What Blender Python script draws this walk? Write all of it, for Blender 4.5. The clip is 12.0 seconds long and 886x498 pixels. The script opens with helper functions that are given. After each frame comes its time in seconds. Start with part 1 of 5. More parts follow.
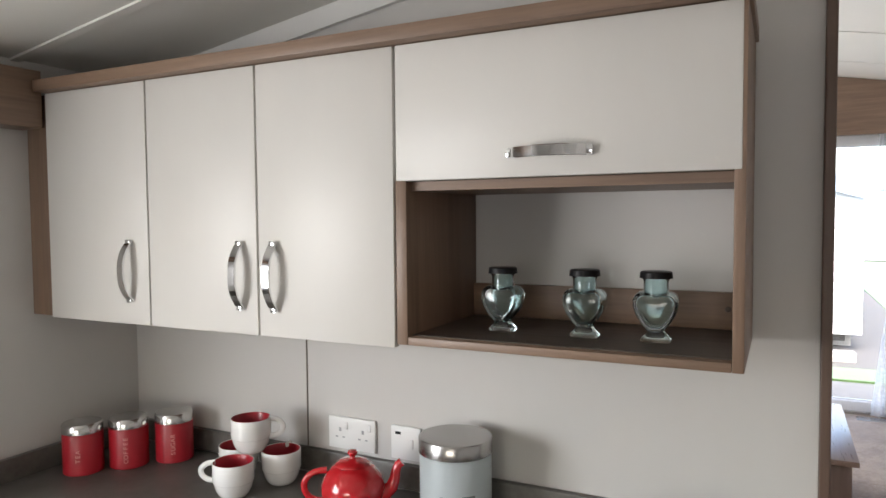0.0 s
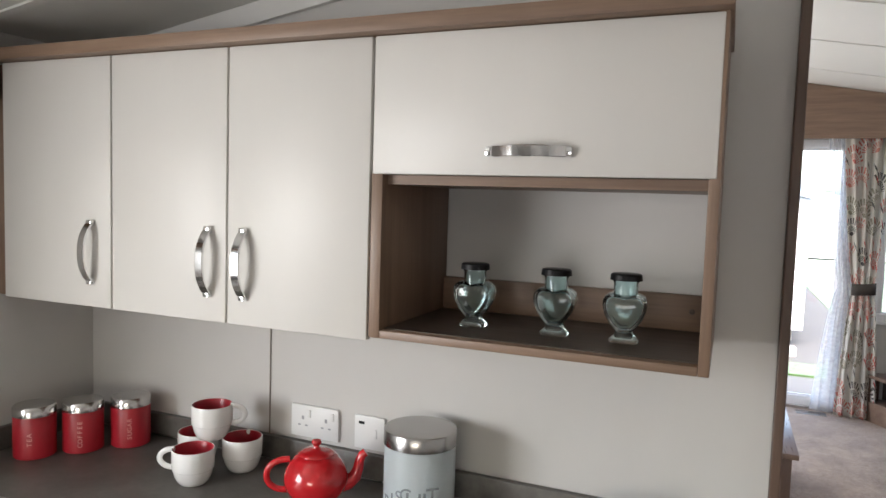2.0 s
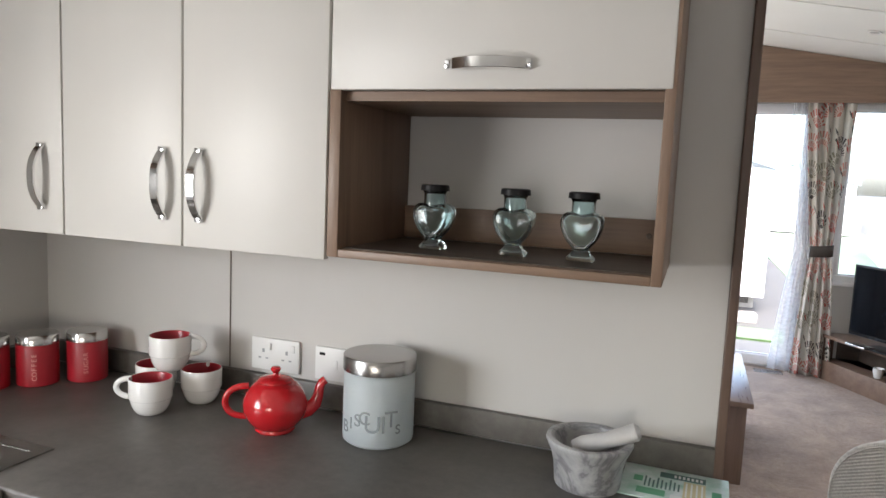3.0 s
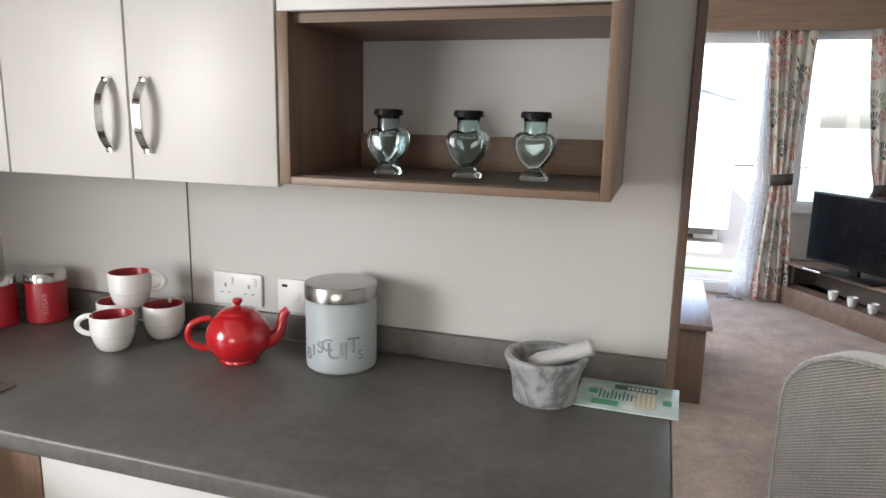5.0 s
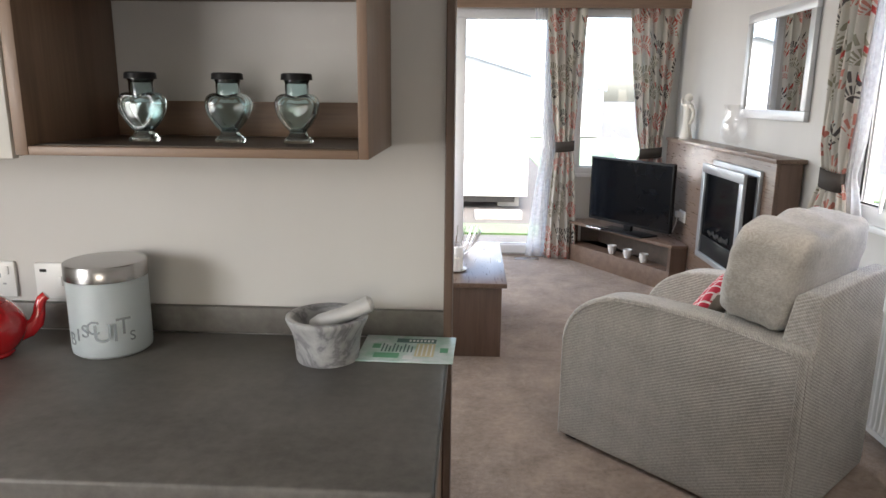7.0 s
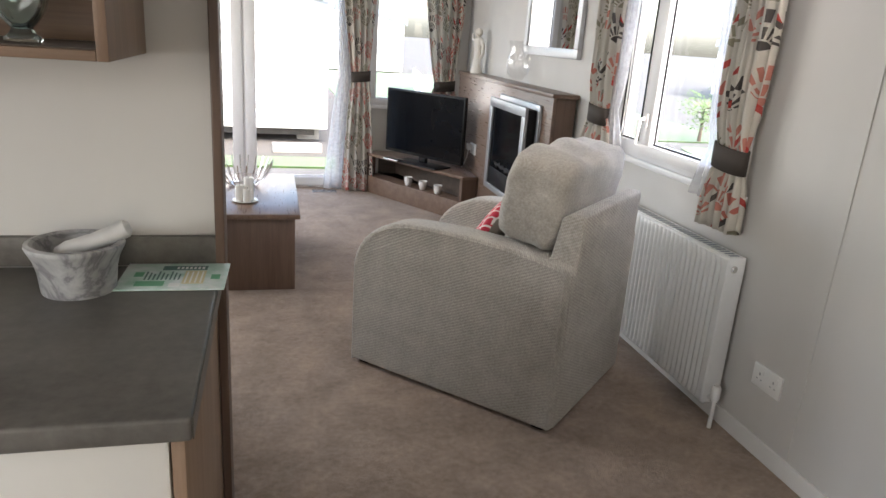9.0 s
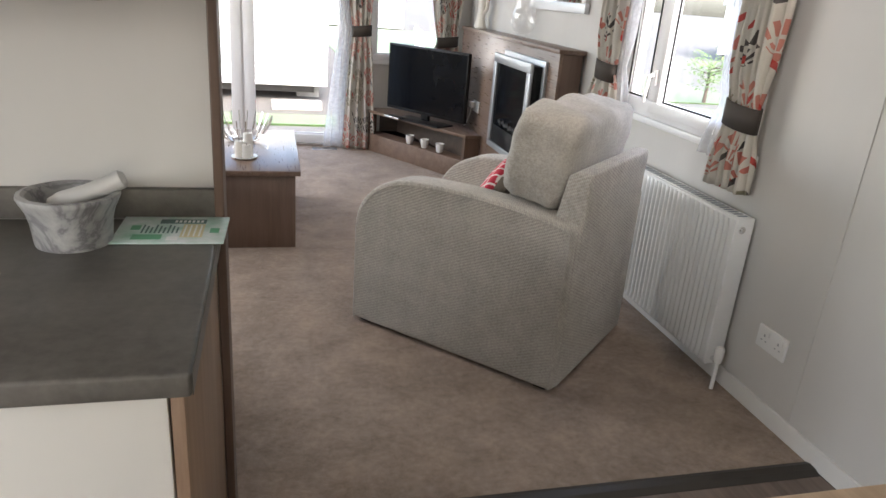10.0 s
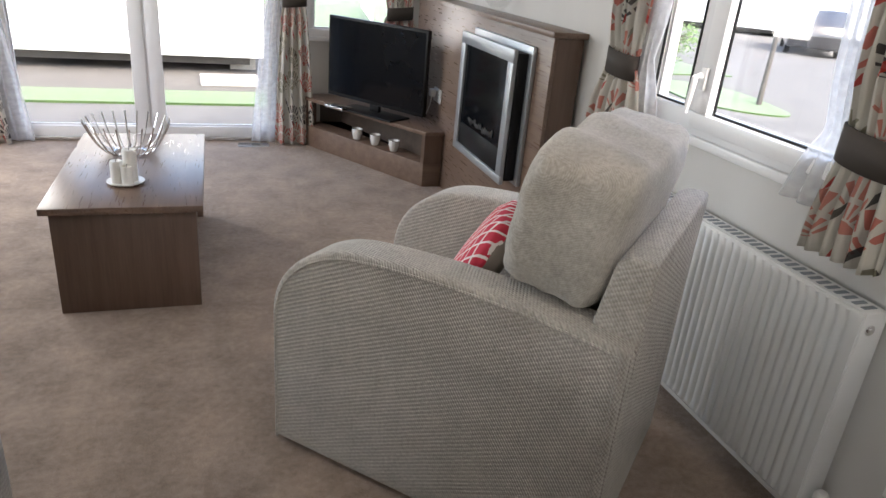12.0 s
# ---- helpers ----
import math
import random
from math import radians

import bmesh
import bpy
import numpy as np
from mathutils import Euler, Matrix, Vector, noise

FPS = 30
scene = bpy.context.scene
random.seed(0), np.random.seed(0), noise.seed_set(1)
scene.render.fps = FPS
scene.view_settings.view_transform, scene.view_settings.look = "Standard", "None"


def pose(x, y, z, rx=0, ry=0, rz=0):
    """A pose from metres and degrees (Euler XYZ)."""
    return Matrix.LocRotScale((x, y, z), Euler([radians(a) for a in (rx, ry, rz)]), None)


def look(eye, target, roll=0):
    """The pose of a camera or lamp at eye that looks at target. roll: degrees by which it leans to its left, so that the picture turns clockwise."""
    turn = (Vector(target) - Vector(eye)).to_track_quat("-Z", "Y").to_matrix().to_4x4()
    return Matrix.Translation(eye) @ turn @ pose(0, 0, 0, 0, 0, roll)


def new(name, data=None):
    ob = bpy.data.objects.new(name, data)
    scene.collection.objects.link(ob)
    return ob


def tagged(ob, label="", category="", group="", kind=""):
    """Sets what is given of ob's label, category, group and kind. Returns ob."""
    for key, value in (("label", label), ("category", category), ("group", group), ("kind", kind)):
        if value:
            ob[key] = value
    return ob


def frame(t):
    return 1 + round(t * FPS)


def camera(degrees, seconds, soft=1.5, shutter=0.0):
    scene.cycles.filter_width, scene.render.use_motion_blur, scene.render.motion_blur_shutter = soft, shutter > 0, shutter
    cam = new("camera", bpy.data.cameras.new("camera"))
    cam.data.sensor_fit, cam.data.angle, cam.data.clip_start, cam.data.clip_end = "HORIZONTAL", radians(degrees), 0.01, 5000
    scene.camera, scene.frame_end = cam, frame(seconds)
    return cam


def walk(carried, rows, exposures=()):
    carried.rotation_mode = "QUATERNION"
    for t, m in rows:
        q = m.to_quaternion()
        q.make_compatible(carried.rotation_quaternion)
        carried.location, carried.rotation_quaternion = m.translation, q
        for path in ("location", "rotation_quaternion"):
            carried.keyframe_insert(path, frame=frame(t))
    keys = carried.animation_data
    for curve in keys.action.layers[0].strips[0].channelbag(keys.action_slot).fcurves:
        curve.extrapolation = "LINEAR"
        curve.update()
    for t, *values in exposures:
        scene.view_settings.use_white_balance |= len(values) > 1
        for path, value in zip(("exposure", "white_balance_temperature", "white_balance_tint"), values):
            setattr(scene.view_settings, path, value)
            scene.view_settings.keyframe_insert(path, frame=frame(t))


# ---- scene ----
cam = camera(66.0, 12.0)
PATH = [
    (0, (0.145, 0.107, 1.597), (-0.742, 1.897, 1.502), -0.5),
    (0.5, (0.147, 0.111, 1.601), (-0.641, 1.947, 1.516), 0.3),
    (1, (0.162, 0.103, 1.616), (-0.615, 1.945, 1.669), 2.0),
    (1.5, (0.147, 0.104, 1.612), (-0.606, 1.957, 1.602), 1.8),
    (2, (0.113, 0.093, 1.62), (-0.657, 1.933, 1.477), 1.8),
    (2.5, (0.142, 0.108, 1.55), (-0.53, 1.989, 1.453), 3.0),
    (3, (0.14, 0.099, 1.516), (-0.546, 1.965, 1.296), 2.5),
    (5, (0.176, 0.097, 1.481), (-0.419, 1.968, 1.098), 1.2),
    (5.5, (0.198, 0.1, 1.477), (-0.335, 1.98, 1.052), 0.7),
    (6, (0.218, 0.11, 1.46), (-0.231, 1.999, 0.979), 0.4),
    (6.5, (0.26, 0.097, 1.462), (0.023, 2.031, 1.009), 0.9),
    (7, (0.275, 0.085, 1.453), (0.197, 2.035, 1.016), 0.6),
    (7.5, (0.314, 0.08, 1.449), (0.562, 2.016, 1.011), 2.8),
    (9.5, (0.339, 0.104, 1.41), (0.827, 1.937, 0.776), 4.2),
    (10, (0.337, 0.13, 1.392), (0.821, 1.939, 0.689), 4.6),
    (10.5, (0.395, 0.235, 1.331), (1.018, 1.905, 0.425), 3.9),
    (11, (0.485, 0.485, 1.367), (1.026, 2.229, 0.55), 6.3),
    (11.5, (0.539, 0.789, 1.374), (1.1, 2.572, 0.663), 4.7),
    (12, (0.552, 1.14, 1.39), (1.165, 2.874, 0.605), 5.2),
]
EXPOSURES = [(0.0, 3.3, 6400, 10), (3.0, 3.33, 6400, 10), (5.0, 3.45, 6400, 10), (5.5, 3.45, 6400, 10), (6.5, 3.45, 6550, 10), (7.0, 3.25, 6650, 10), (7.5, 3.1, 6700, 10), (9.5, 3.15, 6750, 10), (10.0, 3.2, 6750, 10), (10.5, 3.83, 6600, 10), (11.0, 3.8, 6700, 10), (11.5, 3.3, 6700, 10), (12.0, 2.97, 6700, 10)]
walk(cam, [(t, look(eye, target, roll)) for t, eye, target, roll in PATH], EXPOSURES)

# world, sun and window light: an overcast bright day
world = bpy.data.worlds.new("sky")
scene.world = world
world.use_nodes = True
wn, wl = world.node_tree.nodes, world.node_tree.links
sky = wn.new("ShaderNodeTexSky")
sky.sky_type, sky.sun_disc = "NISHITA", False
sky.sun_elevation, sky.sun_rotation = radians(52), radians(170)
sky.air_density, sky.dust_density, sky.ozone_density = 1.0, 4.0, 0.6
wl.new(sky.outputs[0], wn["Background"].inputs[0])
wn["Background"].inputs[1].default_value = 0.15

sun = new("sun", bpy.data.lights.new("sun", "SUN"))
sun.data.energy, sun.data.angle, sun.data.color = 0.6, radians(40), (1, 0.97, 0.92)
sun.matrix_world = look((2, -10, 13), (0, 0, 0))


def window_lamp(name, where, target, wide, high, watts):
    """The sky's light in a window's opening."""
    lamp = new(name, bpy.data.lights.new(name, "AREA"))
    lamp.data.shape, lamp.data.size, lamp.data.size_y, lamp.data.energy = "RECTANGLE", wide, high, watts
    lamp.data.color = (1.0, 0.985, 0.96)
    lamp.matrix_world = look(where, target)


window_lamp("kitchen_window_light", (-1.74, -0.25, 1.42), (0, 0.1, 1.25), 1.2, 0.78, 4.2)
# added fill from behind the camera, brightening the kitchen wall
window_lamp("rear_fill_light", (0.2, -3.04, 1.3), (0.0, 0, 1.1), 1.6, 0.8, 1.1)
# added fill from the unseen west side, for lounge carpet and curtains
window_lamp("lounge_fill_light", (-1.74, 4.8, 1.5), (0, 5.0, 0.7), 2.1, 1.0, 4.8)
window_lamp("end_window_light", (-1.31, 6.40, 1.49), (0.2, 4.6, 0.0), 0.58, 1.28, 6.5)


# ---- materials ----
def nodes_of(name):
    m = bpy.data.materials.new(name)
    m.use_nodes = True
    t = m.node_tree
    return m, t, t.nodes["Principled BSDF"]


def add(t, kind, **values):
    n = t.nodes.new(kind)
    for k, v in values.items():
        n.inputs[k].default_value = v
    return n


def maths(t, op, a, b=None):
    n = t.nodes.new("ShaderNodeMath")
    n.operation = op
    for i, v in enumerate((a, b)):
        if v is None:
            continue
        if isinstance(v, (int, float)):
            n.inputs[i].default_value = v
        else:
            t.links.new(v, n.inputs[i])
    return n.outputs[0]


def ramp(t, fac, stops):
    n = t.nodes.new("ShaderNodeValToRGB")
    while len(n.color_ramp.elements) < len(stops):
        n.color_ramp.elements.new(0.5)
    for e, (p, c) in zip(n.color_ramp.elements, stops):
        e.position, e.color = p, (*c, 1)
    t.links.new(fac, n.inputs[0])
    return n.outputs[0]


def coords(t, scale=(1, 1, 1), uv=False):
    c = t.nodes.new("ShaderNodeTexCoord")
    m = add(t, "ShaderNodeMapping", Scale=scale)
    t.links.new(c.outputs["UV" if uv else "Object"], m.inputs[0])
    return m.outputs[0]


def noise_of(t, vec, scale, detail=4.0, rough=0.55):
    n = add(t, "ShaderNodeTexNoise", Scale=scale, Detail=detail, Roughness=rough)
    t.links.new(vec, n.inputs["Vector"])
    return n.outputs["Fac"]


def bump(t, bsdf, height, strength, distance=0.002):
    b = add(t, "ShaderNodeBump", Strength=strength, Distance=distance)
    t.links.new(height, b.inputs["Height"])
    t.links.new(b.outputs[0], bsdf.inputs["Normal"])


def shade(c, k):
    return tuple(min(1, v * k) for v in c)


def plain(name, color, rough=0.5, metal=0.0, vary=0.06, scale=6.0, relief=0.08, fine=160.0, coat=0.0, stretch=(1, 1, 1)):
    """Paint, plastic, metal, ceramic: soft cloudy variation and a fine relief."""
    m, t, b = nodes_of(name)
    v = coords(t, stretch)
    big = noise_of(t, v, scale, 5)
    t.links.new(ramp(t, big, [(0.3, shade(color, 1 - vary)), (0.7, shade(color, 1 + vary))]), b.inputs["Base Color"])
    small = noise_of(t, v, fine, 3)
    r = maths(t, "ADD", maths(t, "MULTIPLY", big, 0.12), rough - 0.06)
    t.links.new(r, b.inputs["Roughness"])
    b.inputs["Metallic"].default_value = metal
    b.inputs["Coat Weight"].default_value = coat
    if relief:
        bump(t, b, small, relief, 0.001)
    return m


def wood(name, dark, light, along="x", rough=0.45, scale=1.0):
    """Foil-faced board with streaky grain along an axis."""
    m, t, b = nodes_of(name)
    s = {"x": (1.2, 22, 22), "y": (22, 1.2, 22), "z": (22, 22, 1.2)}[along]
    info = t.nodes.new("ShaderNodeObjectInfo")
    v = coords(t, tuple(a * scale for a in s))
    shift = t.nodes.new("ShaderNodeVectorMath")
    shift.operation = "ADD"
    t.links.new(v, shift.inputs[0])
    k = t.nodes.new("ShaderNodeCombineXYZ")
    off = maths(t, "MULTIPLY", info.outputs["Random"], 40)
    for i in range(3):
        t.links.new(off, k.inputs[i])
    t.links.new(k.outputs[0], shift.inputs[1])
    v = shift.outputs[0]
    streak = noise_of(t, v, 1.0, 6, 0.65)
    fine = noise_of(t, v, 5.0, 3, 0.6)
    mix = maths(t, "ADD", maths(t, "MULTIPLY", streak, 0.7), maths(t, "MULTIPLY", fine, 0.3))
    mid = tuple((a + c) / 2 for a, c in zip(dark, light))
    t.links.new(ramp(t, mix, [(0.32, dark), (0.5, mid), (0.68, light)]), b.inputs["Base Color"])
    t.links.new(maths(t, "ADD", maths(t, "MULTIPLY", fine, 0.2), rough - 0.1), b.inputs["Roughness"])
    bump(t, b, mix, 0.12, 0.001)
    return m


def mottled(name, a, c, big=3.0, small=40.0, rough=0.5, relief=0.1):
    """Stone-like laminate."""
    m, t, b = nodes_of(name)
    v = coords(t)
    n1, n2 = noise_of(t, v, big, 8, 0.7), noise_of(t, v, small, 4, 0.6)
    mix = maths(t, "ADD", maths(t, "MULTIPLY", n1, 0.65), maths(t, "MULTIPLY", n2, 0.35))
    t.links.new(ramp(t, mix, [(0.36, a), (0.64, c)]), b.inputs["Base Color"])
    t.links.new(maths(t, "ADD", maths(t, "MULTIPLY", n2, 0.15), rough - 0.07), b.inputs["Roughness"])
    bump(t, b, n2, relief, 0.001)
    return m


def carpet_of(name, a, c):
    m, t, b = nodes_of(name)
    v = coords(t)
    patch, tuft = noise_of(t, v, 5.0, 6, 0.7), noise_of(t, v, 260.0, 3, 0.7)
    mid = noise_of(t, v, 40, 4, 0.7)
    mix = maths(t, "ADD", maths(t, "MULTIPLY", patch, 0.5), maths(t, "ADD", maths(t, "MULTIPLY", tuft, 0.28), maths(t, "MULTIPLY", mid, 0.22)))
    t.links.new(ramp(t, mix, [(0.40, a), (0.60, c)]), b.inputs["Base Color"])
    b.inputs["Roughness"].default_value = 0.95
    b.inputs["Sheen Weight"].default_value = 0.25
    bump(t, b, maths(t, "ADD", tuft, mid), 0.8, 0.008)
    return m


def weave(name, a, c, pitch=0.0125, relief=0.9):
    """Upholstery cloth: slanting ribs broken into stitches."""
    m, t, b = nodes_of(name)
    v = coords(t)
    x = t.nodes.new("ShaderNodeSeparateXYZ")
    t.links.new(v, x.inputs[0])
    k = 2 * math.pi / pitch
    p = maths(t, "ADD", maths(t, "ADD", x.outputs[0], x.outputs[1]), maths(t, "MULTIPLY", noise_of(t, v, 14.0, 3), 0.005))
    q = maths(t, "MULTIPLY", maths(t, "SUBTRACT", x.outputs[0], x.outputs[1]), 0.5)
    rib = maths(t, "SINE", maths(t, "MULTIPLY", p, k))
    rung = maths(t, "SINE", maths(t, "MULTIPLY", maths(t, "ADD", x.outputs[2], q), k))
    knit = maths(t, "MULTIPLY", rib, rung)
    n = maths(t, "ADD", maths(t, "MULTIPLY", noise_of(t, v, 9.0, 6, 0.7), 0.5), 0.25)
    speck = maths(t, "MULTIPLY", maths(t, "SUBTRACT", noise_of(t, v, 110.0, 2), 0.5), 0.55)
    fac = maths(t, "ADD", maths(t, "ADD", maths(t, "MULTIPLY", knit, 0.11), speck), n)
    t.links.new(ramp(t, fac, [(0.3, a), (0.7, c)]), b.inputs["Base Color"])
    b.inputs["Roughness"].default_value = 0.92
    b.inputs["Sheen Weight"].default_value = 0.2
    bump(t, b, knit, relief, 0.0015)
    return m


def curtain_cloth(name):
    """Cream cotton with fans of coral, red, grey and dark strokes."""
    m, t, b = nodes_of(name)
    v = coords(t, (5.4, 4.9, 1), uv=True)
    base = add(t, "ShaderNodeRGB")
    base.outputs[0].default_value = (0.72, 0.69, 0.63, 1)
    color = base.outputs[0]
    for seed, (lo, hi), size in ((0.0, (0.5, 1.5), 1.0), (7.3, (0.2, 2.9), 1.35)):
        mv = add(t, "ShaderNodeMapping", Location=(seed, seed * 0.7, 0), Scale=(size, size, 1))
        t.links.new(v, mv.inputs[0])
        vo = t.nodes.new("ShaderNodeTexVoronoi")
        vo.voronoi_dimensions = "2D"
        vo.inputs["Scale"].default_value = 1.0
        vo.inputs["Randomness"].default_value = 0.55
        t.links.new(mv.outputs[0], vo.inputs["Vector"])
        d = t.nodes.new("ShaderNodeVectorMath")
        d.operation = "SUBTRACT"
        t.links.new(mv.outputs[0], d.inputs[0])
        t.links.new(vo.outputs["Position"], d.inputs[1])
        xyz = t.nodes.new("ShaderNodeSeparateXYZ")
        t.links.new(d.outputs[0], xyz.inputs[0])
        rgb = t.nodes.new("ShaderNodeSeparateColor")
        t.links.new(vo.outputs["Color"], rgb.inputs[0])
        y = maths(t, "ADD", xyz.outputs[1], 0.28)
        ang = maths(t, "ADD", maths(t, "ARCTAN2", xyz.outputs[0], y), maths(t, "MULTIPLY", maths(t, "SUBTRACT", rgb.outputs[1], 0.5), 1.2))
        r = maths(t, "SQRT", maths(t, "ADD", maths(t, "MULTIPLY", xyz.outputs[0], xyz.outputs[0]), maths(t, "MULTIPLY", y, y)))
        fan = maths(t, "MULTIPLY", maths(t, "LESS_THAN", maths(t, "ABSOLUTE", ang), 1.15), maths(t, "LESS_THAN", r, 0.72))
        spokes = maths(t, "GREATER_THAN", maths(t, "SINE", maths(t, "MULTIPLY", ang, 23)), -0.05)
        inner = maths(t, "MULTIPLY", maths(t, "GREATER_THAN", r, 0.20), maths(t, "LESS_THAN", r, 0.40))
        outer = maths(t, "GREATER_THAN", r, 0.47)
        wedge = maths(t, "MULTIPLY", maths(t, "GREATER_THAN", rgb.outputs[2], 0.4), maths(t, "LESS_THAN", r, 0.17))
        ink = maths(t, "MAXIMUM", maths(t, "MULTIPLY", spokes, maths(t, "MAXIMUM", inner, outer)), wedge)
        if seed:
            leaf = maths(t, "LESS_THAN", maths(t, "ADD", maths(t, "MULTIPLY", maths(t, "ABSOLUTE", maths(t, "ADD", xyz.outputs[0], maths(t, "MULTIPLY", xyz.outputs[1], 0.6))), 3.2), maths(t, "ABSOLUTE", xyz.outputs[1])), 0.25)
            mask = leaf
            pal = ramp(t, rgb.outputs[0], [(0.0, (0.05, 0.045, 0.045)), (0.3, (0.55, 0.05, 0.04)), (0.68, (0.10, 0.085, 0.075)), (0.85, (0.36, 0.34, 0.27))])
        else:
            mask = maths(t, "MULTIPLY", fan, ink)
            pal = ramp(t, rgb.outputs[0], [(0.0, (0.60, 0.23, 0.18)), (0.42, (0.30, 0.28, 0.20)), (0.55, (0.055, 0.045, 0.045)), (0.74, (0.58, 0.17, 0.13))])
        pal.node.color_ramp.interpolation = "CONSTANT"
        mx = t.nodes.new("ShaderNodeMix")
        mx.data_type = "RGBA"
        t.links.new(maths(t, "MULTIPLY", mask, 0.92), mx.inputs[0])
        t.links.new(color, mx.inputs[6])
        t.links.new(pal, mx.inputs[7])
        color = mx.outputs[2]
    t.links.new(color, b.inputs["Base Color"])
    b.inputs["Roughness"].default_value = 0.9
    b.inputs["Transmission Weight"].default_value = 0.0
    tr = t.nodes.new("ShaderNodeBsdfTranslucent")
    t.links.new(color, tr.inputs[0])
    ms = t.nodes.new("ShaderNodeMixShader")
    ms.inputs[0].default_value = 0.42
    out = t.nodes["Material Output"]
    t.links.new(b.outputs[0], ms.inputs[1])
    t.links.new(tr.outputs[0], ms.inputs[2])
    t.links.new(ms.outputs[0], out.inputs[0])
    bump(t, b, noise_of(t, coords(t, (1, 1, 1), uv=True), 500, 2), 0.15, 0.001)
    return m


def voile(name):
    m, t, b = nodes_of(name)
    v = coords(t, (1, 1, 1), uv=True)
    n = noise_of(t, v, 30, 3)
    tr = t.nodes.new("ShaderNodeBsdfTransparent")
    tl = t.nodes.new("ShaderNodeBsdfTranslucent")
    tl.inputs[0].default_value = (0.85, 0.85, 0.86, 1)
    b.inputs["Base Color"].default_value = (0.85, 0.85, 0.86, 1)
    b.inputs["Roughness"].default_value = 0.9
    m1, m2 = t.nodes.new("ShaderNodeMixShader"), t.nodes.new("ShaderNodeMixShader")
    m1.inputs[0].default_value = 0.5
    t.links.new(b.outputs[0], m1.inputs[1])
    t.links.new(tl.outputs[0], m1.inputs[2])
    t.links.new(maths(t, "ADD", maths(t, "MULTIPLY", n, 0.3), 0.25), m2.inputs[0])
    t.links.new(tr.outputs[0], m2.inputs[1])
    t.links.new(m1.outputs[0], m2.inputs[2])
    t.links.new(m2.outputs[0], t.nodes["Material Output"].inputs[0])
    return m


def glass_of(name, color=(1, 1, 1), rough=0.0, ior=1.45):
    m, t, b = nodes_of(name)
    b.inputs["Base Color"].default_value = (*color, 1)
    b.inputs["Transmission Weight"].default_value = 1.0
    b.inputs["IOR"].default_value = ior
    b.inputs["Roughness"].default_value = rough
    if rough:
        v = coords(t)
        bump(t, b, noise_of(t, v, 300, 3), 0.15, 0.001)
    return m


def pane_of(name, gloss=0.04):
    """Thin window glass: clear, with a faint mirror image."""
    m, t, b = nodes_of(name)
    tr, gl = t.nodes.new("ShaderNodeBsdfTransparent"), t.nodes.new("ShaderNodeBsdfGlossy")
    gl.inputs["Roughness"].default_value = 0.02
    ms = t.nodes.new("ShaderNodeMixShader")
    ms.inputs[0].default_value = gloss
    t.links.new(tr.outputs[0], ms.inputs[1])
    t.links.new(gl.outputs[0], ms.inputs[2])
    t.links.new(ms.outputs[0], t.nodes["Material Output"].inputs[0])
    return m


def marble(name):
    m, t, b = nodes_of(name)
    v = coords(t)
    w = add(t, "ShaderNodeTexNoise", Scale=9.0, Detail=5.0, Roughness=0.6, Distortion=1.0)
    t.links.new(v, w.inputs["Vector"])
    vein = maths(t, "ABSOLUTE", maths(t, "SUBTRACT", w.outputs["Fac"], 0.5))
    t.links.new(ramp(t, vein, [(0.0, (0.19, 0.19, 0.20)), (0.05, (0.34, 0.34, 0.345)), (0.2, (0.50, 0.50, 0.495))]), b.inputs["Base Color"])
    b.inputs["Roughness"].default_value = 0.35
    return m


def lattice(name, a, c):
    """Red cushion cloth with a white diamond lattice."""
    m, t, b = nodes_of(name)
    v = coords(t)
    x = t.nodes.new("ShaderNodeSeparateXYZ")
    t.links.new(v, x.inputs[0])
    lines = None
    for sgn in (1, -1):
        p = maths(t, "MULTIPLY", maths(t, "ADD", x.outputs[1], maths(t, "MULTIPLY", x.outputs[2], 0.7 * sgn)), 22)
        f = maths(t, "ABSOLUTE", maths(t, "SUBTRACT", maths(t, "FRACT", p), 0.5))
        l = maths(t, "LESS_THAN", f, 0.09)
        lines = l if lines is None else maths(t, "MAXIMUM", lines, l)
    t.links.new(ramp(t, lines, [(0.0, a), (1.0, c)]), b.inputs["Base Color"])
    b.inputs["Roughness"].default_value = 0.9
    bump(t, b, noise_of(t, v, 400, 2), 0.3, 0.001)
    return m


WALL = plain("wall_vinyl", (0.59, 0.575, 0.552), 0.55, vary=0.03, scale=3, relief=0.1, fine=300, stretch=(1, 1, 0.25))
CEILING = plain("ceiling_board", (0.76, 0.75, 0.70), 0.6, vary=0.02, scale=2)
WHITE_TRIM = plain("white_trim", (0.74, 0.73, 0.71), 0.4, vary=0.03)
UPVC = plain("white_upvc", (0.78, 0.78, 0.79), 0.3, vary=0.02, relief=0.03)
OAK_X = wood("brown_oak_x", (0.15, 0.094, 0.062), (0.27, 0.178, 0.122), "x")
OAK_Y = wood("brown_oak_y", (0.15, 0.094, 0.062), (0.27, 0.178, 0.122), "y")
OAK_Z = wood("brown_oak_z", (0.15, 0.094, 0.062), (0.27, 0.178, 0.122), "z")
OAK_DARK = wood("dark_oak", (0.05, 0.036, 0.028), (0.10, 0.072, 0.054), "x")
WALNUT_X = wood("walnut_x", (0.125, 0.078, 0.055), (0.21, 0.142, 0.104), "x")
WALNUT_Y = wood("walnut_y", (0.125, 0.078, 0.055), (0.21, 0.142, 0.104), "y", 0.3)
# about a third darker than the x and y walnut, for uprights and post
WALNUT_DARK_Z = wood("walnut_dark_z", (0.085, 0.050, 0.035), (0.15, 0.095, 0.068), "z")
LIGHT_OAK = wood("light_oak", (0.36, 0.24, 0.145), (0.55, 0.39, 0.25), "y", 0.4)
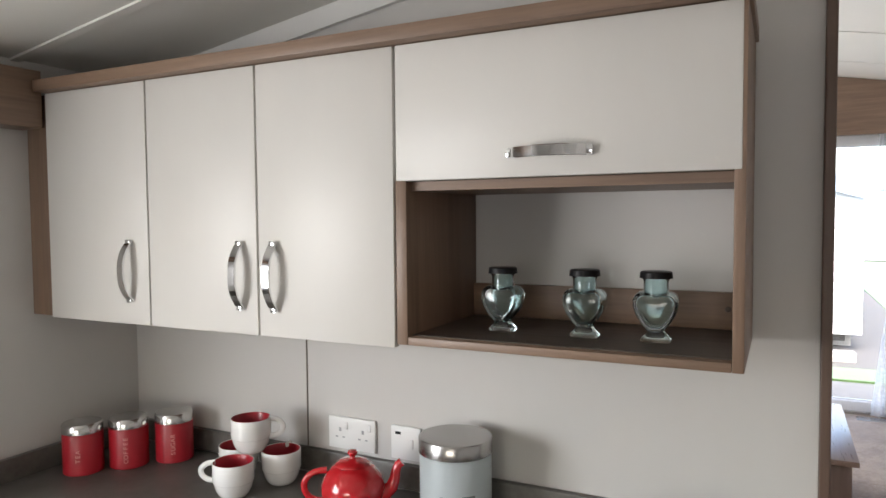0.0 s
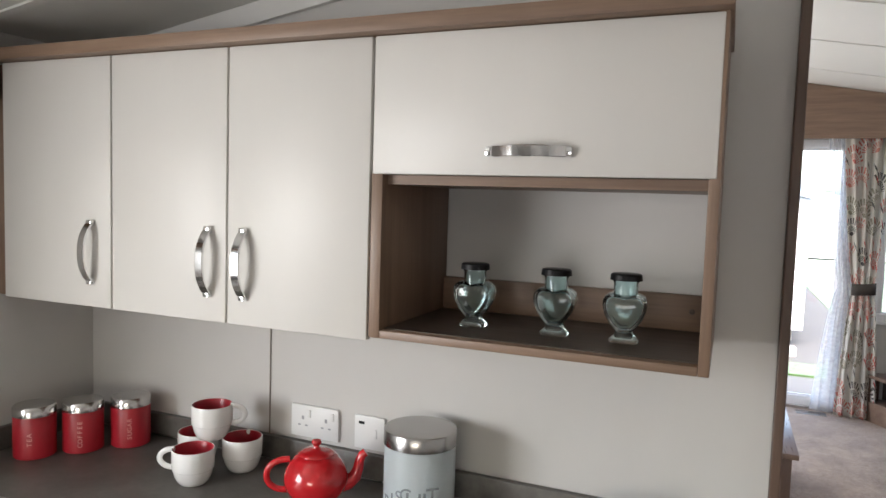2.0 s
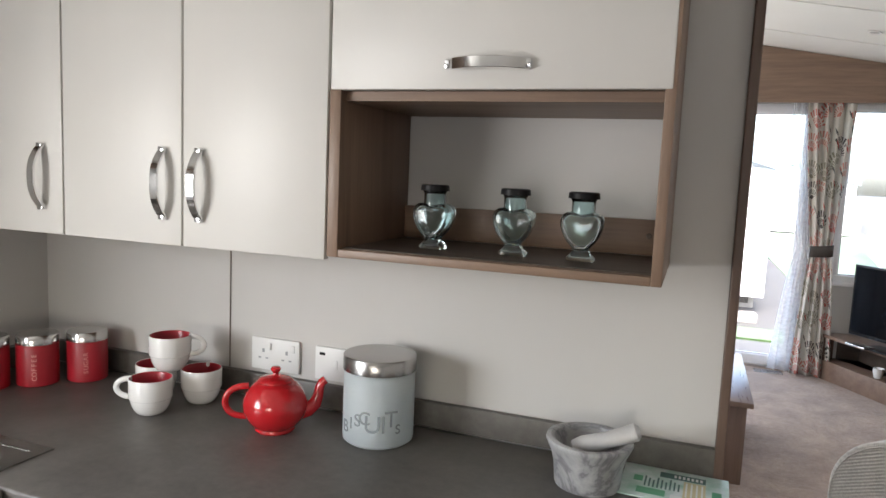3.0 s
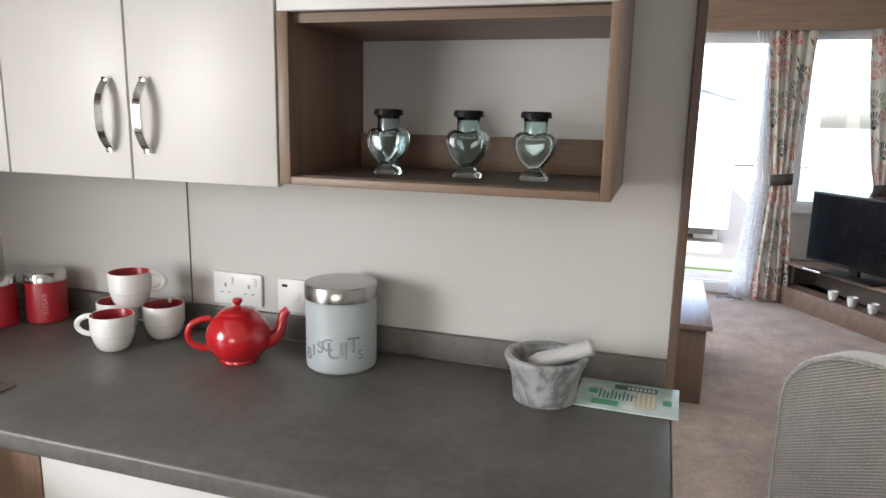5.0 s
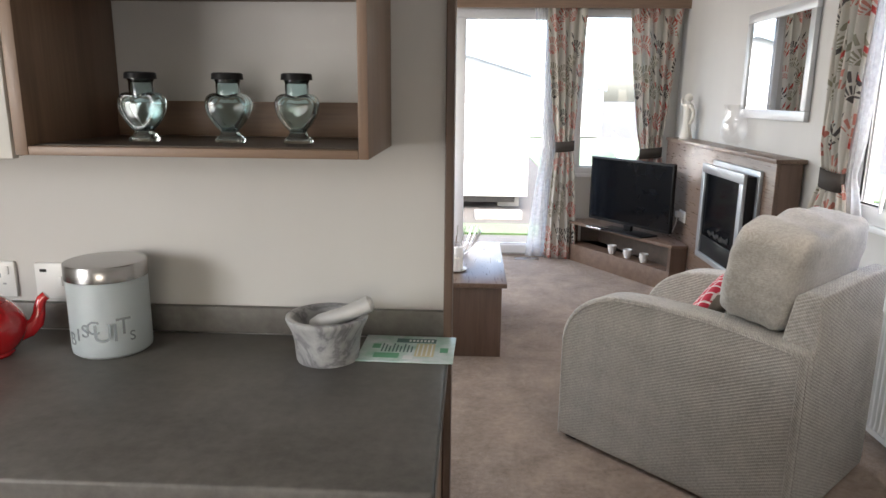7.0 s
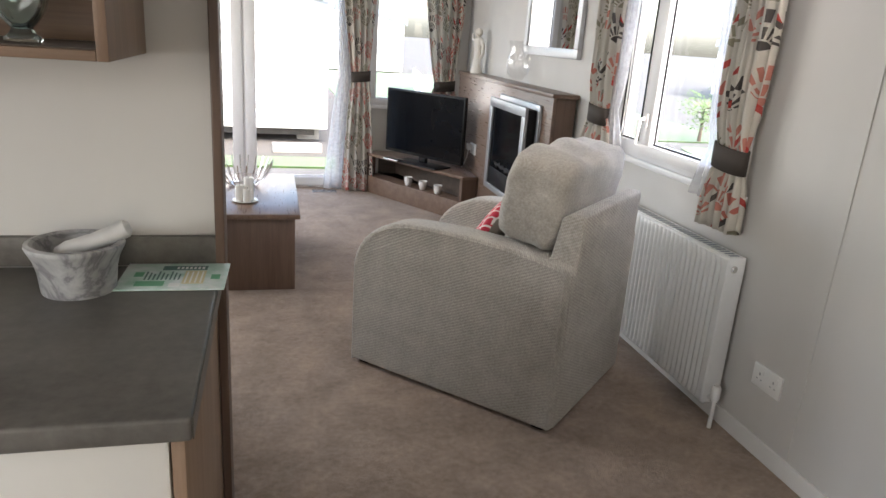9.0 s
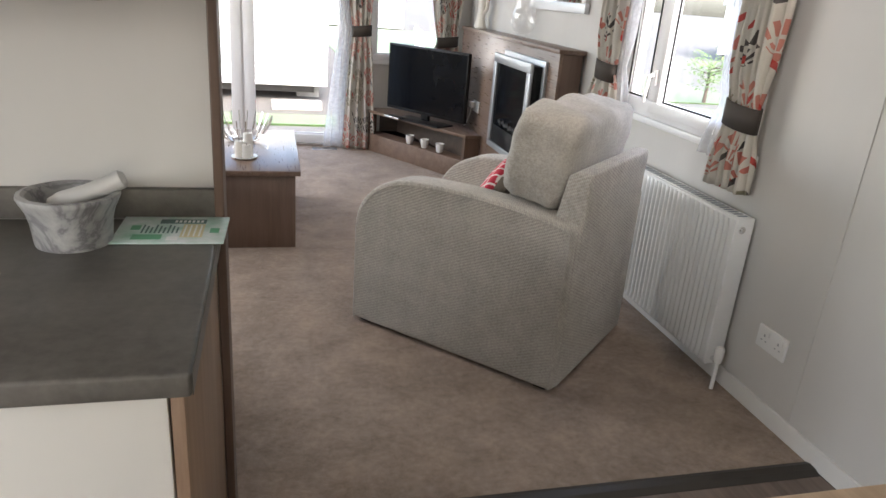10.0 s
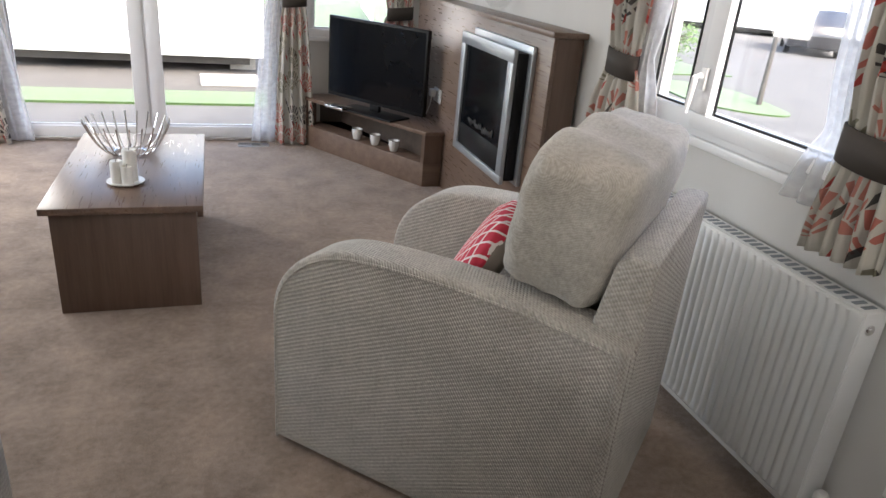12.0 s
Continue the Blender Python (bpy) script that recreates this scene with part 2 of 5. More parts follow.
END_OAK = wood("end_oak", (0.19, 0.12, 0.078), (0.335, 0.225, 0.15), "z", 0.45)
DOOR = plain("cream_door", (0.62, 0.60, 0.563), 0.42, vary=0.035, scale=2.5, relief=0.1, fine=220, stretch=(1, 1, 0.1))
COUNTER = mottled("grey_laminate", (0.084, 0.077, 0.069), (0.158, 0.147, 0.134), 4.0, 45, 0.42, 0.06)
CARPET = carpet_of("beige_carpet", (0.22, 0.157, 0.116), (0.43, 0.322, 0.250))
PLANK = wood("vinyl_plank", (0.10, 0.072, 0.058), (0.21, 0.16, 0.132), "y", 0.4)
STRIP = plain("dark_metal_strip", (0.055, 0.048, 0.042), 0.4, 0.3, vary=0.1)
CHROME = plain("chrome", (0.82, 0.82, 0.83), 0.1, 1.0, vary=0.02, relief=0)
STEEL = plain("brushed_steel", (0.58, 0.57, 0.56), 0.2, 1.0, vary=0.05, scale=30, relief=0.05)
LID_STEEL = plain("dull_steel", (0.40, 0.39, 0.385), 0.24, 1.0, vary=0.05, scale=30, relief=0.05)
RED = plain("red_enamel", (0.50, 0.012, 0.018), 0.2, vary=0.06, relief=0.02, coat=0.6)
RED_TIN = plain("red_tin", (0.36, 0.012, 0.022), 0.38, vary=0.06, relief=0.04)
RED_GLAZE = plain("red_glaze", (0.36, 0.010, 0.022), 0.3, vary=0.08)
CERAMIC = plain("white_ceramic", (0.76, 0.75, 0.73), 0.22, vary=0.02, relief=0.02, coat=0.3)
TEXT_RED = plain("pale_red_print", (0.70, 0.30, 0.28), 0.5, vary=0.02)
PLASTIC = plain("white_plastic", (0.78, 0.78, 0.77), 0.35, vary=0.015, relief=0.02)
BLACK = plain("black_plastic", (0.012, 0.012, 0.013), 0.35, vary=0.2, relief=0.02)
SCREEN = plain("dark_screen", (0.003, 0.004, 0.006), 0.09, vary=0.1, relief=0)
for black in (SCREEN, BLACK):
    black.node_tree.nodes["Principled BSDF"].inputs["Specular IOR Level"].default_value = 0.12
GREENGLASS = glass_of("green_glass", (0.78, 0.93, 0.945), ior=1.45)
CLEARGLASS = pane_of("clear_glass", 0.10)
FROSTED = glass_of("frosted_glass", (0.80, 0.86, 0.88), 0.45)
FROSTED.node_tree.nodes["Principled BSDF"].inputs["Transmission Weight"].default_value = 0.6
PANE = pane_of("window_pane")
MARBLE = marble("grey_marble")
SLOT = plain("shadow_grey_plastic", (0.36, 0.37, 0.38), 0.5)
GREYPRINT = plain("grey_print", (0.22, 0.25, 0.28), 0.5)
JAR_PRINT = plain("faint_grey_print", (0.28, 0.31, 0.33), 0.5)
CLOTH = weave("oatmeal_weave", (0.31, 0.291, 0.261), (0.56, 0.528, 0.480))
SOFT_CLOTH = weave("soft_oatmeal_weave", (0.28, 0.263, 0.236), (0.49, 0.462, 0.420), 0.006, 0.3)
TWEED = weave("brown_tweed", (0.06, 0.05, 0.045), (0.34, 0.29, 0.24), 0.006, 0.5)
PATTERN = curtain_cloth("fan_print_cotton")
VOILE = voile("white_voile")
TIE = plain("brown_velvet", (0.045, 0.036, 0.030), 0.8, vary=0.15, fine=400, relief=0.2)
LATTICE = lattice("red_lattice_cloth", (0.52, 0.03, 0.06), (0.75, 0.68, 0.66))
TAUPE = plain("taupe_cloth", (0.20, 0.17, 0.145), 0.9, vary=0.08, fine=500, relief=0.25)
RADIATOR = plain("radiator_enamel", (0.72, 0.73, 0.73), 0.3, vary=0.02, relief=0.02)
FIRE_METAL = plain("grey_silver_metal", (0.40, 0.42, 0.44), 0.34, 0.6, vary=0.04)
FIRE_SILVER = plain("silver_paint", (0.62, 0.64, 0.66), 0.32, 0.35, vary=0.03)
MIRROR = plain("mirror_glass", (0.9, 0.9, 0.9), 0.02, 1.0, vary=0.0, relief=0)
MIRROR.node_tree.nodes["Principled BSDF"].inputs["Roughness"].default_value = 0.01
for l in list(MIRROR.node_tree.nodes["Principled BSDF"].inputs["Roughness"].links):
    MIRROR.node_tree.links.remove(l)
COAL = mottled("grey_coals", (0.010, 0.009, 0.009), (0.028, 0.025, 0.023), 30, 90, 0.8, 0.5)
WAX = plain("white_wax", (0.80, 0.78, 0.73), 0.5, vary=0.02)
STONEWHITE = plain("white_stoneware", (0.74, 0.71, 0.66), 0.6, vary=0.05, fine=200, relief=0.2)
DARKWOOD = plain("dark_brown_paint", (0.06, 0.042, 0.032), 0.6, vary=0.15)
PACKET_BASE = mottled("pale_green_film", (0.30, 0.52, 0.42), (0.74, 0.78, 0.80), 9.0, 40, 0.3, 0.05)
PACKET_GREEN = plain("green_print", (0.10, 0.36, 0.20), 0.35, vary=0.1)
PACKET_DARK = plain("dark_green_print", (0.05, 0.14, 0.13), 0.35, vary=0.1)
PACKET_YELLOW = plain("straw_print", (0.62, 0.55, 0.33), 0.35, vary=0.1)
PACKET_WHITE = plain("white_print", (0.78, 0.80, 0.80), 0.35, vary=0.03)
GRASS = carpet_of("lawn", (0.020, 0.060, 0.006), (0.048, 0.105, 0.014))
ROAD = mottled("pale_road", (0.065, 0.065, 0.063), (0.11, 0.108, 0.104), 1.5, 60, 0.9, 0.3)
CLAD = plain("white_cladding", (0.74, 0.76, 0.78), 0.5, vary=0.03, scale=1)
ROOFBLUE = plain("blue_grey_trim", (0.22, 0.29, 0.34), 0.5, vary=0.06)
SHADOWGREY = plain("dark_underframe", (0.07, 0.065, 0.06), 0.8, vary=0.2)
BLOCK = mottled("concrete_block", (0.26, 0.25, 0.23), (0.42, 0.40, 0.37), 6, 60, 0.9, 0.4)
CARPAINT = plain("dark_car_paint", (0.02, 0.021, 0.025), 0.2, vary=0.05, coat=0.8, relief=0)
LAMPGLASS = plain("pale_lamp_glass", (0.6, 0.6, 0.58), 0.15, vary=0.03, relief=0)
LEAF = plain("leaf_green", (0.09, 0.16, 0.045), 0.6, vary=0.3, scale=20)
BARK = plain("bark", (0.10, 0.075, 0.055), 0.9, vary=0.3, scale=20, relief=0.5)


# ---- building helpers ----
def thing(name, x=0, y=0, z=0, rz=0, label="", category="", group="", kind=""):
    ob = new(name)
    ob.empty_display_size = 0.05
    ob.matrix_world = pose(x, y, z, 0, 0, rz)
    return tagged(ob, label, category, group, kind)


def finish(bm, name, material, smooth=None):
    bmesh.ops.recalc_face_normals(bm, faces=bm.faces)
    me = bpy.data.meshes.new(name)
    bm.to_mesh(me)
    bm.free()
    me.materials.append(material)
    if smooth:
        me.polygons.foreach_set("use_smooth", [True] * len(me.polygons))
        me.set_sharp_from_angle(angle=radians(smooth))
    return me


def part(name, bm, material, parent=None, label="", smooth=40, at=None):
    ob = new(name, finish(bm, name, material, smooth))
    if parent:
        ob.parent = parent
    if at is not None:
        ob.matrix_local = at
    return tagged(ob, label)


def box(lo, hi, bevel=0.0, bm=None, segs=2):
    bm2 = bmesh.new()
    bmesh.ops.create_cube(bm2, size=1)
    for v in bm2.verts:
        v.co = Vector([(a + b) / 2 + c * (b - a) for a, b, c in zip(lo, hi, v.co)])
    if bevel:
        bmesh.ops.bevel(bm2, geom=bm2.edges[:], offset=bevel, segments=segs, profile=0.5, affect="EDGES")
    if bm is None:
        return bm2
    join(bm, bm2)
    return bm


def join(bm, other):
    me = bpy.data.meshes.new("tmp")
    other.to_mesh(me)
    other.free()
    bm.from_mesh(me)
    bpy.data.meshes.remove(me)
    return bm


def lathe(profile, segs=40, bm=None, center=(0, 0), squash=1.0):
    bm = bm or bmesh.new()
    rings = []
    for r, z in profile:
        if r < 1e-5:
            rings.append([bm.verts.new((center[0], center[1], z))])
        else:
            rings.append([bm.verts.new((center[0] + r * math.cos(a), center[1] + squash * r * math.sin(a), z)) for a in [2 * math.pi * i / segs for i in range(segs)]])
    for p, q in zip(rings, rings[1:]):
        for i in range(segs):
            j = (i + 1) % segs
            f = [p[i % len(p)], p[j % len(p)], q[j % len(q)], q[i % len(q)]]
            f = list(dict.fromkeys(f))
            if len(f) > 2:
                bm.faces.new(f)
    return bm


def tube(pts, radius, segs=8, bm=None, flat=1.0, caps=True):
    """A round bar swept along points; radius a number or one for each point."""
    bm = bm or bmesh.new()
    pts = [Vector(p) for p in pts]
    rad = radius if isinstance(radius, (list, tuple)) else [radius] * len(pts)
    rings, side = [], None
    for i, p in enumerate(pts):
        d = (pts[min(i + 1, len(pts) - 1)] - pts[max(i - 1, 0)]).normalized()
        if side is None:
            side = d.cross(Vector((0, 0, 1)) if abs(d.z) < 0.9 else Vector((1, 0, 0))).normalized()
        side = (side - d * side.dot(d)).normalized()
        up = d.cross(side)
        rings.append([bm.verts.new(p + rad[i] * (side * math.cos(a) + up * math.sin(a) * flat)) for a in [2 * math.pi * k / segs for k in range(segs)]])
    for p, q in zip(rings, rings[1:]):
        for k in range(segs):
            bm.faces.new((p[k], p[(k + 1) % segs], q[(k + 1) % segs], q[k]))
    if caps:
        bm.faces.new(rings[0][::-1])
        bm.faces.new(rings[-1])
    return bm


def prism(outline, z0, z1, bevel=0.0, axis="z"):
    """An outline of points pushed along an axis; for axis y the outline is in x and z, for axis x in y and z."""
    bm = bmesh.new()
    put = {"z": lambda a, b, c: (a, b, c), "y": lambda a, b, c: (a, c, b), "x": lambda a, b, c: (c, a, b)}[axis]
    lo = [bm.verts.new(put(a, b, z0)) for a, b in outline]
    hi = [bm.verts.new(put(a, b, z1)) for a, b in outline]
    bm.faces.new(lo[::-1])
    bm.faces.new(hi)
    n = len(lo)
    for i in range(n):
        bm.faces.new((lo[i], lo[(i + 1) % n], hi[(i + 1) % n], hi[i]))
    bmesh.ops.recalc_face_normals(bm, faces=bm.faces)
    if bevel:
        bmesh.ops.bevel(bm, geom=bm.edges[:], offset=bevel, segments=3, profile=0.5, affect="EDGES", clamp_overlap=True)
    return bm


def pillow(sx, sy, sz, power=4.0, cuts=14, wrinkle=0.0, seed=0.0, center=(0, 0, 0), sag=0.0):
    """A stuffed block: rounded on all sides with soft dents."""
    bm = bmesh.new()
    bmesh.ops.create_cube(bm, size=2)
    bmesh.ops.subdivide_edges(bm, edges=bm.edges[:], cuts=cuts, use_grid_fill=True)
    for v in bm.verts:
        p = v.co.copy()
        k = sum(abs(c) ** power for c in p) ** (1 / power)
        q = p / k
        n = noise.noise(Vector((q.x * 2.3 + seed, q.y * 2.3, q.z * 2.3))) + 0.5 * noise.noise(Vector((q.x * 6 + seed, q.y * 6, q.z * 6)))
        w = 1 + wrinkle * n
        v.co = Vector((q.x * sx / 2 * w + center[0], q.y * sy / 2 * w + center[1], q.z * sz / 2 * w + center[2] - sag * (1 - abs(q.y)) * (q.z > 0)))
    return bm


def lettering(text, size, material, parent, at, name="printed_word", depth=0.0006, label=""):
    cu = bpy.data.curves.new(name, "FONT")
    cu.body, cu.size, cu.extrude, cu.align_x, cu.align_y = text, size, depth, "CENTER", "CENTER"
    tmp = bpy.data.objects.new("tmp_text", cu)
    scene.collection.objects.link(tmp)
    bpy.context.view_layer.update()
    me = bpy.data.meshes.new_from_object(tmp.evaluated_get(bpy.context.evaluated_depsgraph_get()))
    bpy.data.objects.remove(tmp)
    me.materials.clear()
    me.materials.append(material)
    ob = new(name, me)
    ob.parent = parent
    ob.matrix_local = at
    return tagged(ob, label)


# ---- structure ----
XL, XR, YP, YE, YB = -1.705, 2.09, 1.62, 6.36, -3.0
RIDGE = 0.19


def kitchen_ceiling(x):
    return 2.338 - 0.163 * abs(x - RIDGE)


def lounge_ceiling(x):
    return 2.70 - 0.177 * abs(x - RIDGE)


def wall_mesh(axis, at, thick, a0, a1, top, holes=(), z0=0.0):
    """A wall along an axis with openings (a0, a1, z0, z1) right through it; top is a height."""
    cuts = sorted({a0, a1, *[h[0] for h in holes], *[h[1] for h in holes]})
    bm = bmesh.new()
    for p, q in zip(cuts, cuts[1:]):
        spans, z = [], z0
        for h in sorted(h for h in holes if h[0] <= p and h[1] >= q):
            spans.append((z, h[2]))
            z = h[3]
        spans.append((z, top))
        for s, e in spans:
            if e - s < 1e-4:
                continue
            if axis == "x":
                box((p, at, s), (q, at + thick, e), bm=bm)
            else:
                box((at, p, s), (at + thick, q, e), bm=bm)
    bmesh.ops.remove_doubles(bm, verts=bm.verts, dist=1e-5)
    return bm


def structure(name, bm, material, label, category="wall", smooth=None):
    return tagged(part(name, bm, material, None, "", smooth), label, category, "", "structure")


PATIO = (-0.78, 1.0, 0.0, 2.2)
END_RIGHT = (1.19, 1.86, 0.78, 2.2)
END_LEFT = (-1.66, -0.96, 0.78, 2.2)
SIDE_WIN = (2.30, 3.385, 0.91, 2.05)
structure("wall_north", wall_mesh("x", YE, 0.10, XL - 0.1, XR + 0.1, 2.8, [PATIO, END_RIGHT, END_LEFT]), WALL, "pale grey vinyl-faced end wall round the patio doors")
structure("wall_east", wall_mesh("y", XR, 0.10, YB, YE, 2.8, [SIDE_WIN]), WALL, "pale greige vinyl-faced side wall with the window")
structure("wall_west", wall_mesh("y", XL - 0.10, 0.10, YB, YE, 2.8, [(-0.9, 0.4, 1.0, 1.82), (3.7, 5.9, 0.93, 2.05)]), WALL, "pale greige vinyl-faced side wall beside the kitchen")
structure("wall_south", wall_mesh("x", YB - 0.10, 0.10, XL - 0.1, XR + 0.1, 2.8, [(-0.6, 1.0, 0.9, 1.7)]), WALL, "plain pale wall closing the kitchen end")
structure("partition_wall", wall_mesh("x", YP, 0.04, XL, 0.217, 2.62), WALL, "pale greige partition wall between kitchen and lounge")
structure("partition_header", box((0.217, YP, 2.30), (XR, YP + 0.04, 2.70)), WALL, "pale wall strip above the lounge opening")
for f, name, y0, y1 in ((kitchen_ceiling, "ceiling_kitchen", YB, YP - 0.002), (lounge_ceiling, "ceiling_lounge", YP + 0.042, YE)):
    bm = bmesh.new()
    outline = [(XL, f(XL)), (RIDGE, f(RIDGE)), (XR, f(XR)), (XR, f(XR) + 0.03), (RIDGE, f(RIDGE) + 0.03), (XL, f(XL) + 0.03)]
    join(bm, prism(outline, y0, y1, axis="y"))
    ys = (1.26, 0.05, -1.15) if y0 < 0 else (3.05, 3.9, 4.75, 5.6)
    for y in ys:
        w = 0.014 if y0 < 0 else 0.006
        for a, b in ((XL, RIDGE), (RIDGE, XR)):
            join(bm, prism([(a, f(a) - 0.006), (b, f(b) - 0.006), (b, f(b)), (a, f(a))], y - w, y + w, axis="y"))
    structure(name, bm, CEILING, "cream sloping ceiling boards with cover strips", "ceiling")
bm = prism([(XL, kitchen_ceiling(XL) - 0.056), (RIDGE, kitchen_ceiling(RIDGE) - 0.056), (RIDGE, kitchen_ceiling(RIDGE) - 0.001), (XL, kitchen_ceiling(XL) - 0.001)], YP - 0.018, YP - 0.003, axis="y")
structure("trim_ceiling", bm, WHITE_TRIM, "white sloping cove strip along the ceiling edge", "trim")
bm = box((0.217, YP - 0.024, 0.0), (0.237, YP + 0.062, 2.335), 0.003)
structure("trim_post", bm, WALNUT_DARK_Z, "dark brown oak-effect edge post of the partition", "trim")
bm = box((-1.030, YP - 0.003, 0.963), (-1.0272, YP - 0.0005, 1.345))
structure("trim_wall_joint", bm, TAUPE, "thin grey joint strip in the wall panel", "trim")
bm = box((XR - 0.004, 1.800, 0.075), (XR - 0.0005, 1.806, 2.36))
structure("trim_side_joint", bm, WALL, "pale joint strip in the side wall panel", "trim")
structure("baseboard_east", box((XR - 0.014, YB, 0.0), (XR - 0.001, YE, 0.07), 0.003), WHITE_TRIM, "white painted skirting board", "skirting")
structure("baseboard_north", box((1.0, YE - 0.014, 0.0), (XR - 0.016, YE - 0.001, 0.07), 0.003), WHITE_TRIM, "white painted skirting board", "skirting")
structure("floor_lounge", box((XL, 1.66, -0.12), (XR, YE, 0.0)), CARPET, "beige-brown cut pile carpet, slightly trodden", "carpet")
kitchen_floor = structure("floor_kitchen", box((XL, YB, -0.12), (XR, 1.62, -0.008)), SHADOWGREY, "grey-brown wood-effect plank floor", "floor")
bm = prism([(1.605, -0.006), (1.675, -0.004), (1.672, 0.006), (1.655, 0.011), (1.628, 0.009), (1.607, -0.001)], 0.238, XR - 0.016, axis="x")
structure("threshold_strip", bm, STRIP, "dark brown metal threshold strip between plank floor and carpet", "threshold")


# windows and doors
def window(name, axis, at, span, z0, z1, rim=0.055, sashes=1, depth=0.07, face=-1, label="", bars=(), category="window", kind="structure", sill=True):
    """A plastic window in an opening; face -1 when the room lies towards lower coordinates."""
    w = thing(name, label=label, category=category, kind=kind)
    a0, a1 = span

    def piece(nm, p, q, s, e, d0, d1, mat, bevel=0.004):
        lo, hi = sorted((at - face * d0, at - face * d1))
        if axis == "x":
            return part(nm, box((p, lo, s), (q, hi, e), bevel), mat, w)
        return part(nm, box((lo, p, s), (hi, q, e), bevel), mat, w)

    d0, d1 = -0.015, depth - 0.015
    piece("frame_bottom", a0, a1, z0, z0 + rim, d0, d1, UPVC)
    piece("frame_top", a0, a1, z1 - rim, z1, d0, d1, UPVC)
    piece("frame_side", a0, a0 + rim, z0 + rim, z1 - rim, d0, d1, UPVC)
    piece("frame_side", a1 - rim, a1, z0 + rim, z1 - rim, d0, d1, UPVC)
    for b in bars:
        piece("mullion", b - 0.035, b + 0.035, z0 + rim, z1 - rim, d0 + 0.004, d1 - 0.004, UPVC)
    lefts = [a0 + rim, *[b + 0.035 for b in bars]]
    rights = [*[b - 0.035 for b in bars], a1 - rim]
    for p, q in zip(lefts, rights):
        g = piece("pane", p, q, z0 + rim, z1 - rim, 0.022, 0.028, PANE, 0)
        g.visible_shadow = False
        for s in (z0 + rim, z1 - rim - 0.012):
            piece("glazing_bead", p, q, s, s + 0.012, 0.006, 0.02, BLACK if rim < 0.05 else UPVC, 0.002)
        for s in (p, q - 0.012):
            piece("glazing_bead", s, s + 0.012, z0 + rim + 0.012, z1 - rim - 0.012, 0.006, 0.02, UPVC, 0.002)
    if sill:
        piece("sill", a0 - 0.03, a1 + 0.03, z0 - 0.03, z0, -0.03, 0.05, UPVC)
    return w


window("window_end_right", "x", YE, (END_RIGHT[0], END_RIGHT[1]), END_RIGHT[2], END_RIGHT[3], label="white plastic window beside the patio doors")
window("window_end_left", "x", YE, (END_LEFT[0], END_LEFT[1]), END_LEFT[2], END_LEFT[3], label="white plastic window beside the patio doors")
side = window("window_side", "y", XR, (SIDE_WIN[0], SIDE_WIN[1]), SIDE_WIN[2], SIDE_WIN[3], rim=0.075, bars=(3.075,), label="white plastic side window with an opening sash")
# the opening sash stands proud of the rim, with a dark gasket round its glass and two handles
for nm, lo, hi in (("sash_bottom", (2.375, 0.937), (3.041, 0.990)), ("sash_top", (2.375, 1.965), (3.041, 2.02)), ("sash_side", (2.968, 0.9905), (3.041, 1.9645)), ("sash_side", (2.375, 0.9905), (2.445, 1.9645))):
    part(nm, box((XR - 0.040, lo[0], lo[1]), (XR - 0.016, hi[0], hi[1]), 0.006), UPVC, side)
for p, q in ((2.4455, 2.9675), (3.111, 3.309)):
    part("gasket", box((XR - 0.014, p, 0.991), (XR - 0.006, q, 0.998)), BLACK, side, "black rubber gasket")
    for y in (p, q - 0.006):
        part("gasket", box((XR - 0.014, y, 0.9985), (XR - 0.006, y + 0.006, 1.96)), BLACK, side, "black rubber gasket")
for z in (1.10, 1.78):
    h = part("window_handle", box((XR - 0.054, 2.992, z - 0.035), (XR - 0.041, 3.020, z + 0.035), 0.004), UPVC, side, "white window handle")
    part("lever", tube([(XR - 0.059, 3.006, z + 0.01), (XR - 0.079, 3.008, z + 0.005), (XR - 0.084, 3.013, z - 0.11)], [0.011, 0.011, 0.008], 10), UPVC, h)
    part("button", lathe([(0, 0.008), (0.006, 0.006), (0.007, 0)], 12, center=(XR - 0.054, 3.033)), BLACK, h, "black lock button", at=pose(0, 0, z - 0.01))
patio = window("patio_doors", "x", YE, (PATIO[0], PATIO[1]), 0.03, PATIO[3], rim=0.075, bars=(0.11,), sill=False, label="white plastic sliding patio doors", category="door")
part("track", box((PATIO[0], YE - 0.03, 0.002), (PATIO[1], YE + 0.08, 0.03), 0.004), STEEL, patio, "grey aluminium track")
for x in (0.055, 0.165):
    part("stile", box((x - 0.045, YE - 0.03, 0.105), (x + 0.045, YE - 0.012, 2.125), 0.005), UPVC, patio)
vent = thing("floor_grille", 0.80, 6.22, 0, label="grey metal floor vent by the patio doors", category="vent")
part("frame", box((-0.11, -0.05, 0.0), (0.11, 0.05, 0.006), 0.002), STEEL, vent)
for k in range(5):
    part("slat", box((-0.10, -0.04 + k * 0.018, 0.006), (0.10, -0.03 + k * 0.018, 0.010)), STEEL, vent)
# daylight windows behind the walk; the rear one is added, unseen, for fill
window("window_kitchen", "y", XL, (-0.9, 0.4), 1.0, 1.82, face=1, label="white plastic kitchen window")
window("added_rear_window", "x", YB, (-0.6, 1.0), 0.9, 1.7, face=1, label="white plastic end window, added out of view for fill light")
# made-up opening out of view, there to carry the lounge fill
window("added_lounge_window", "y", XL, (3.7, 5.9), 0.93, 2.05, face=1, bars=(4.8,), label="white plastic lounge window, added out of view for fill light")


def pelmet(name, bm, mat, label):
    return tagged(part(name, bm, mat), label, "pelmet", "", "structure")


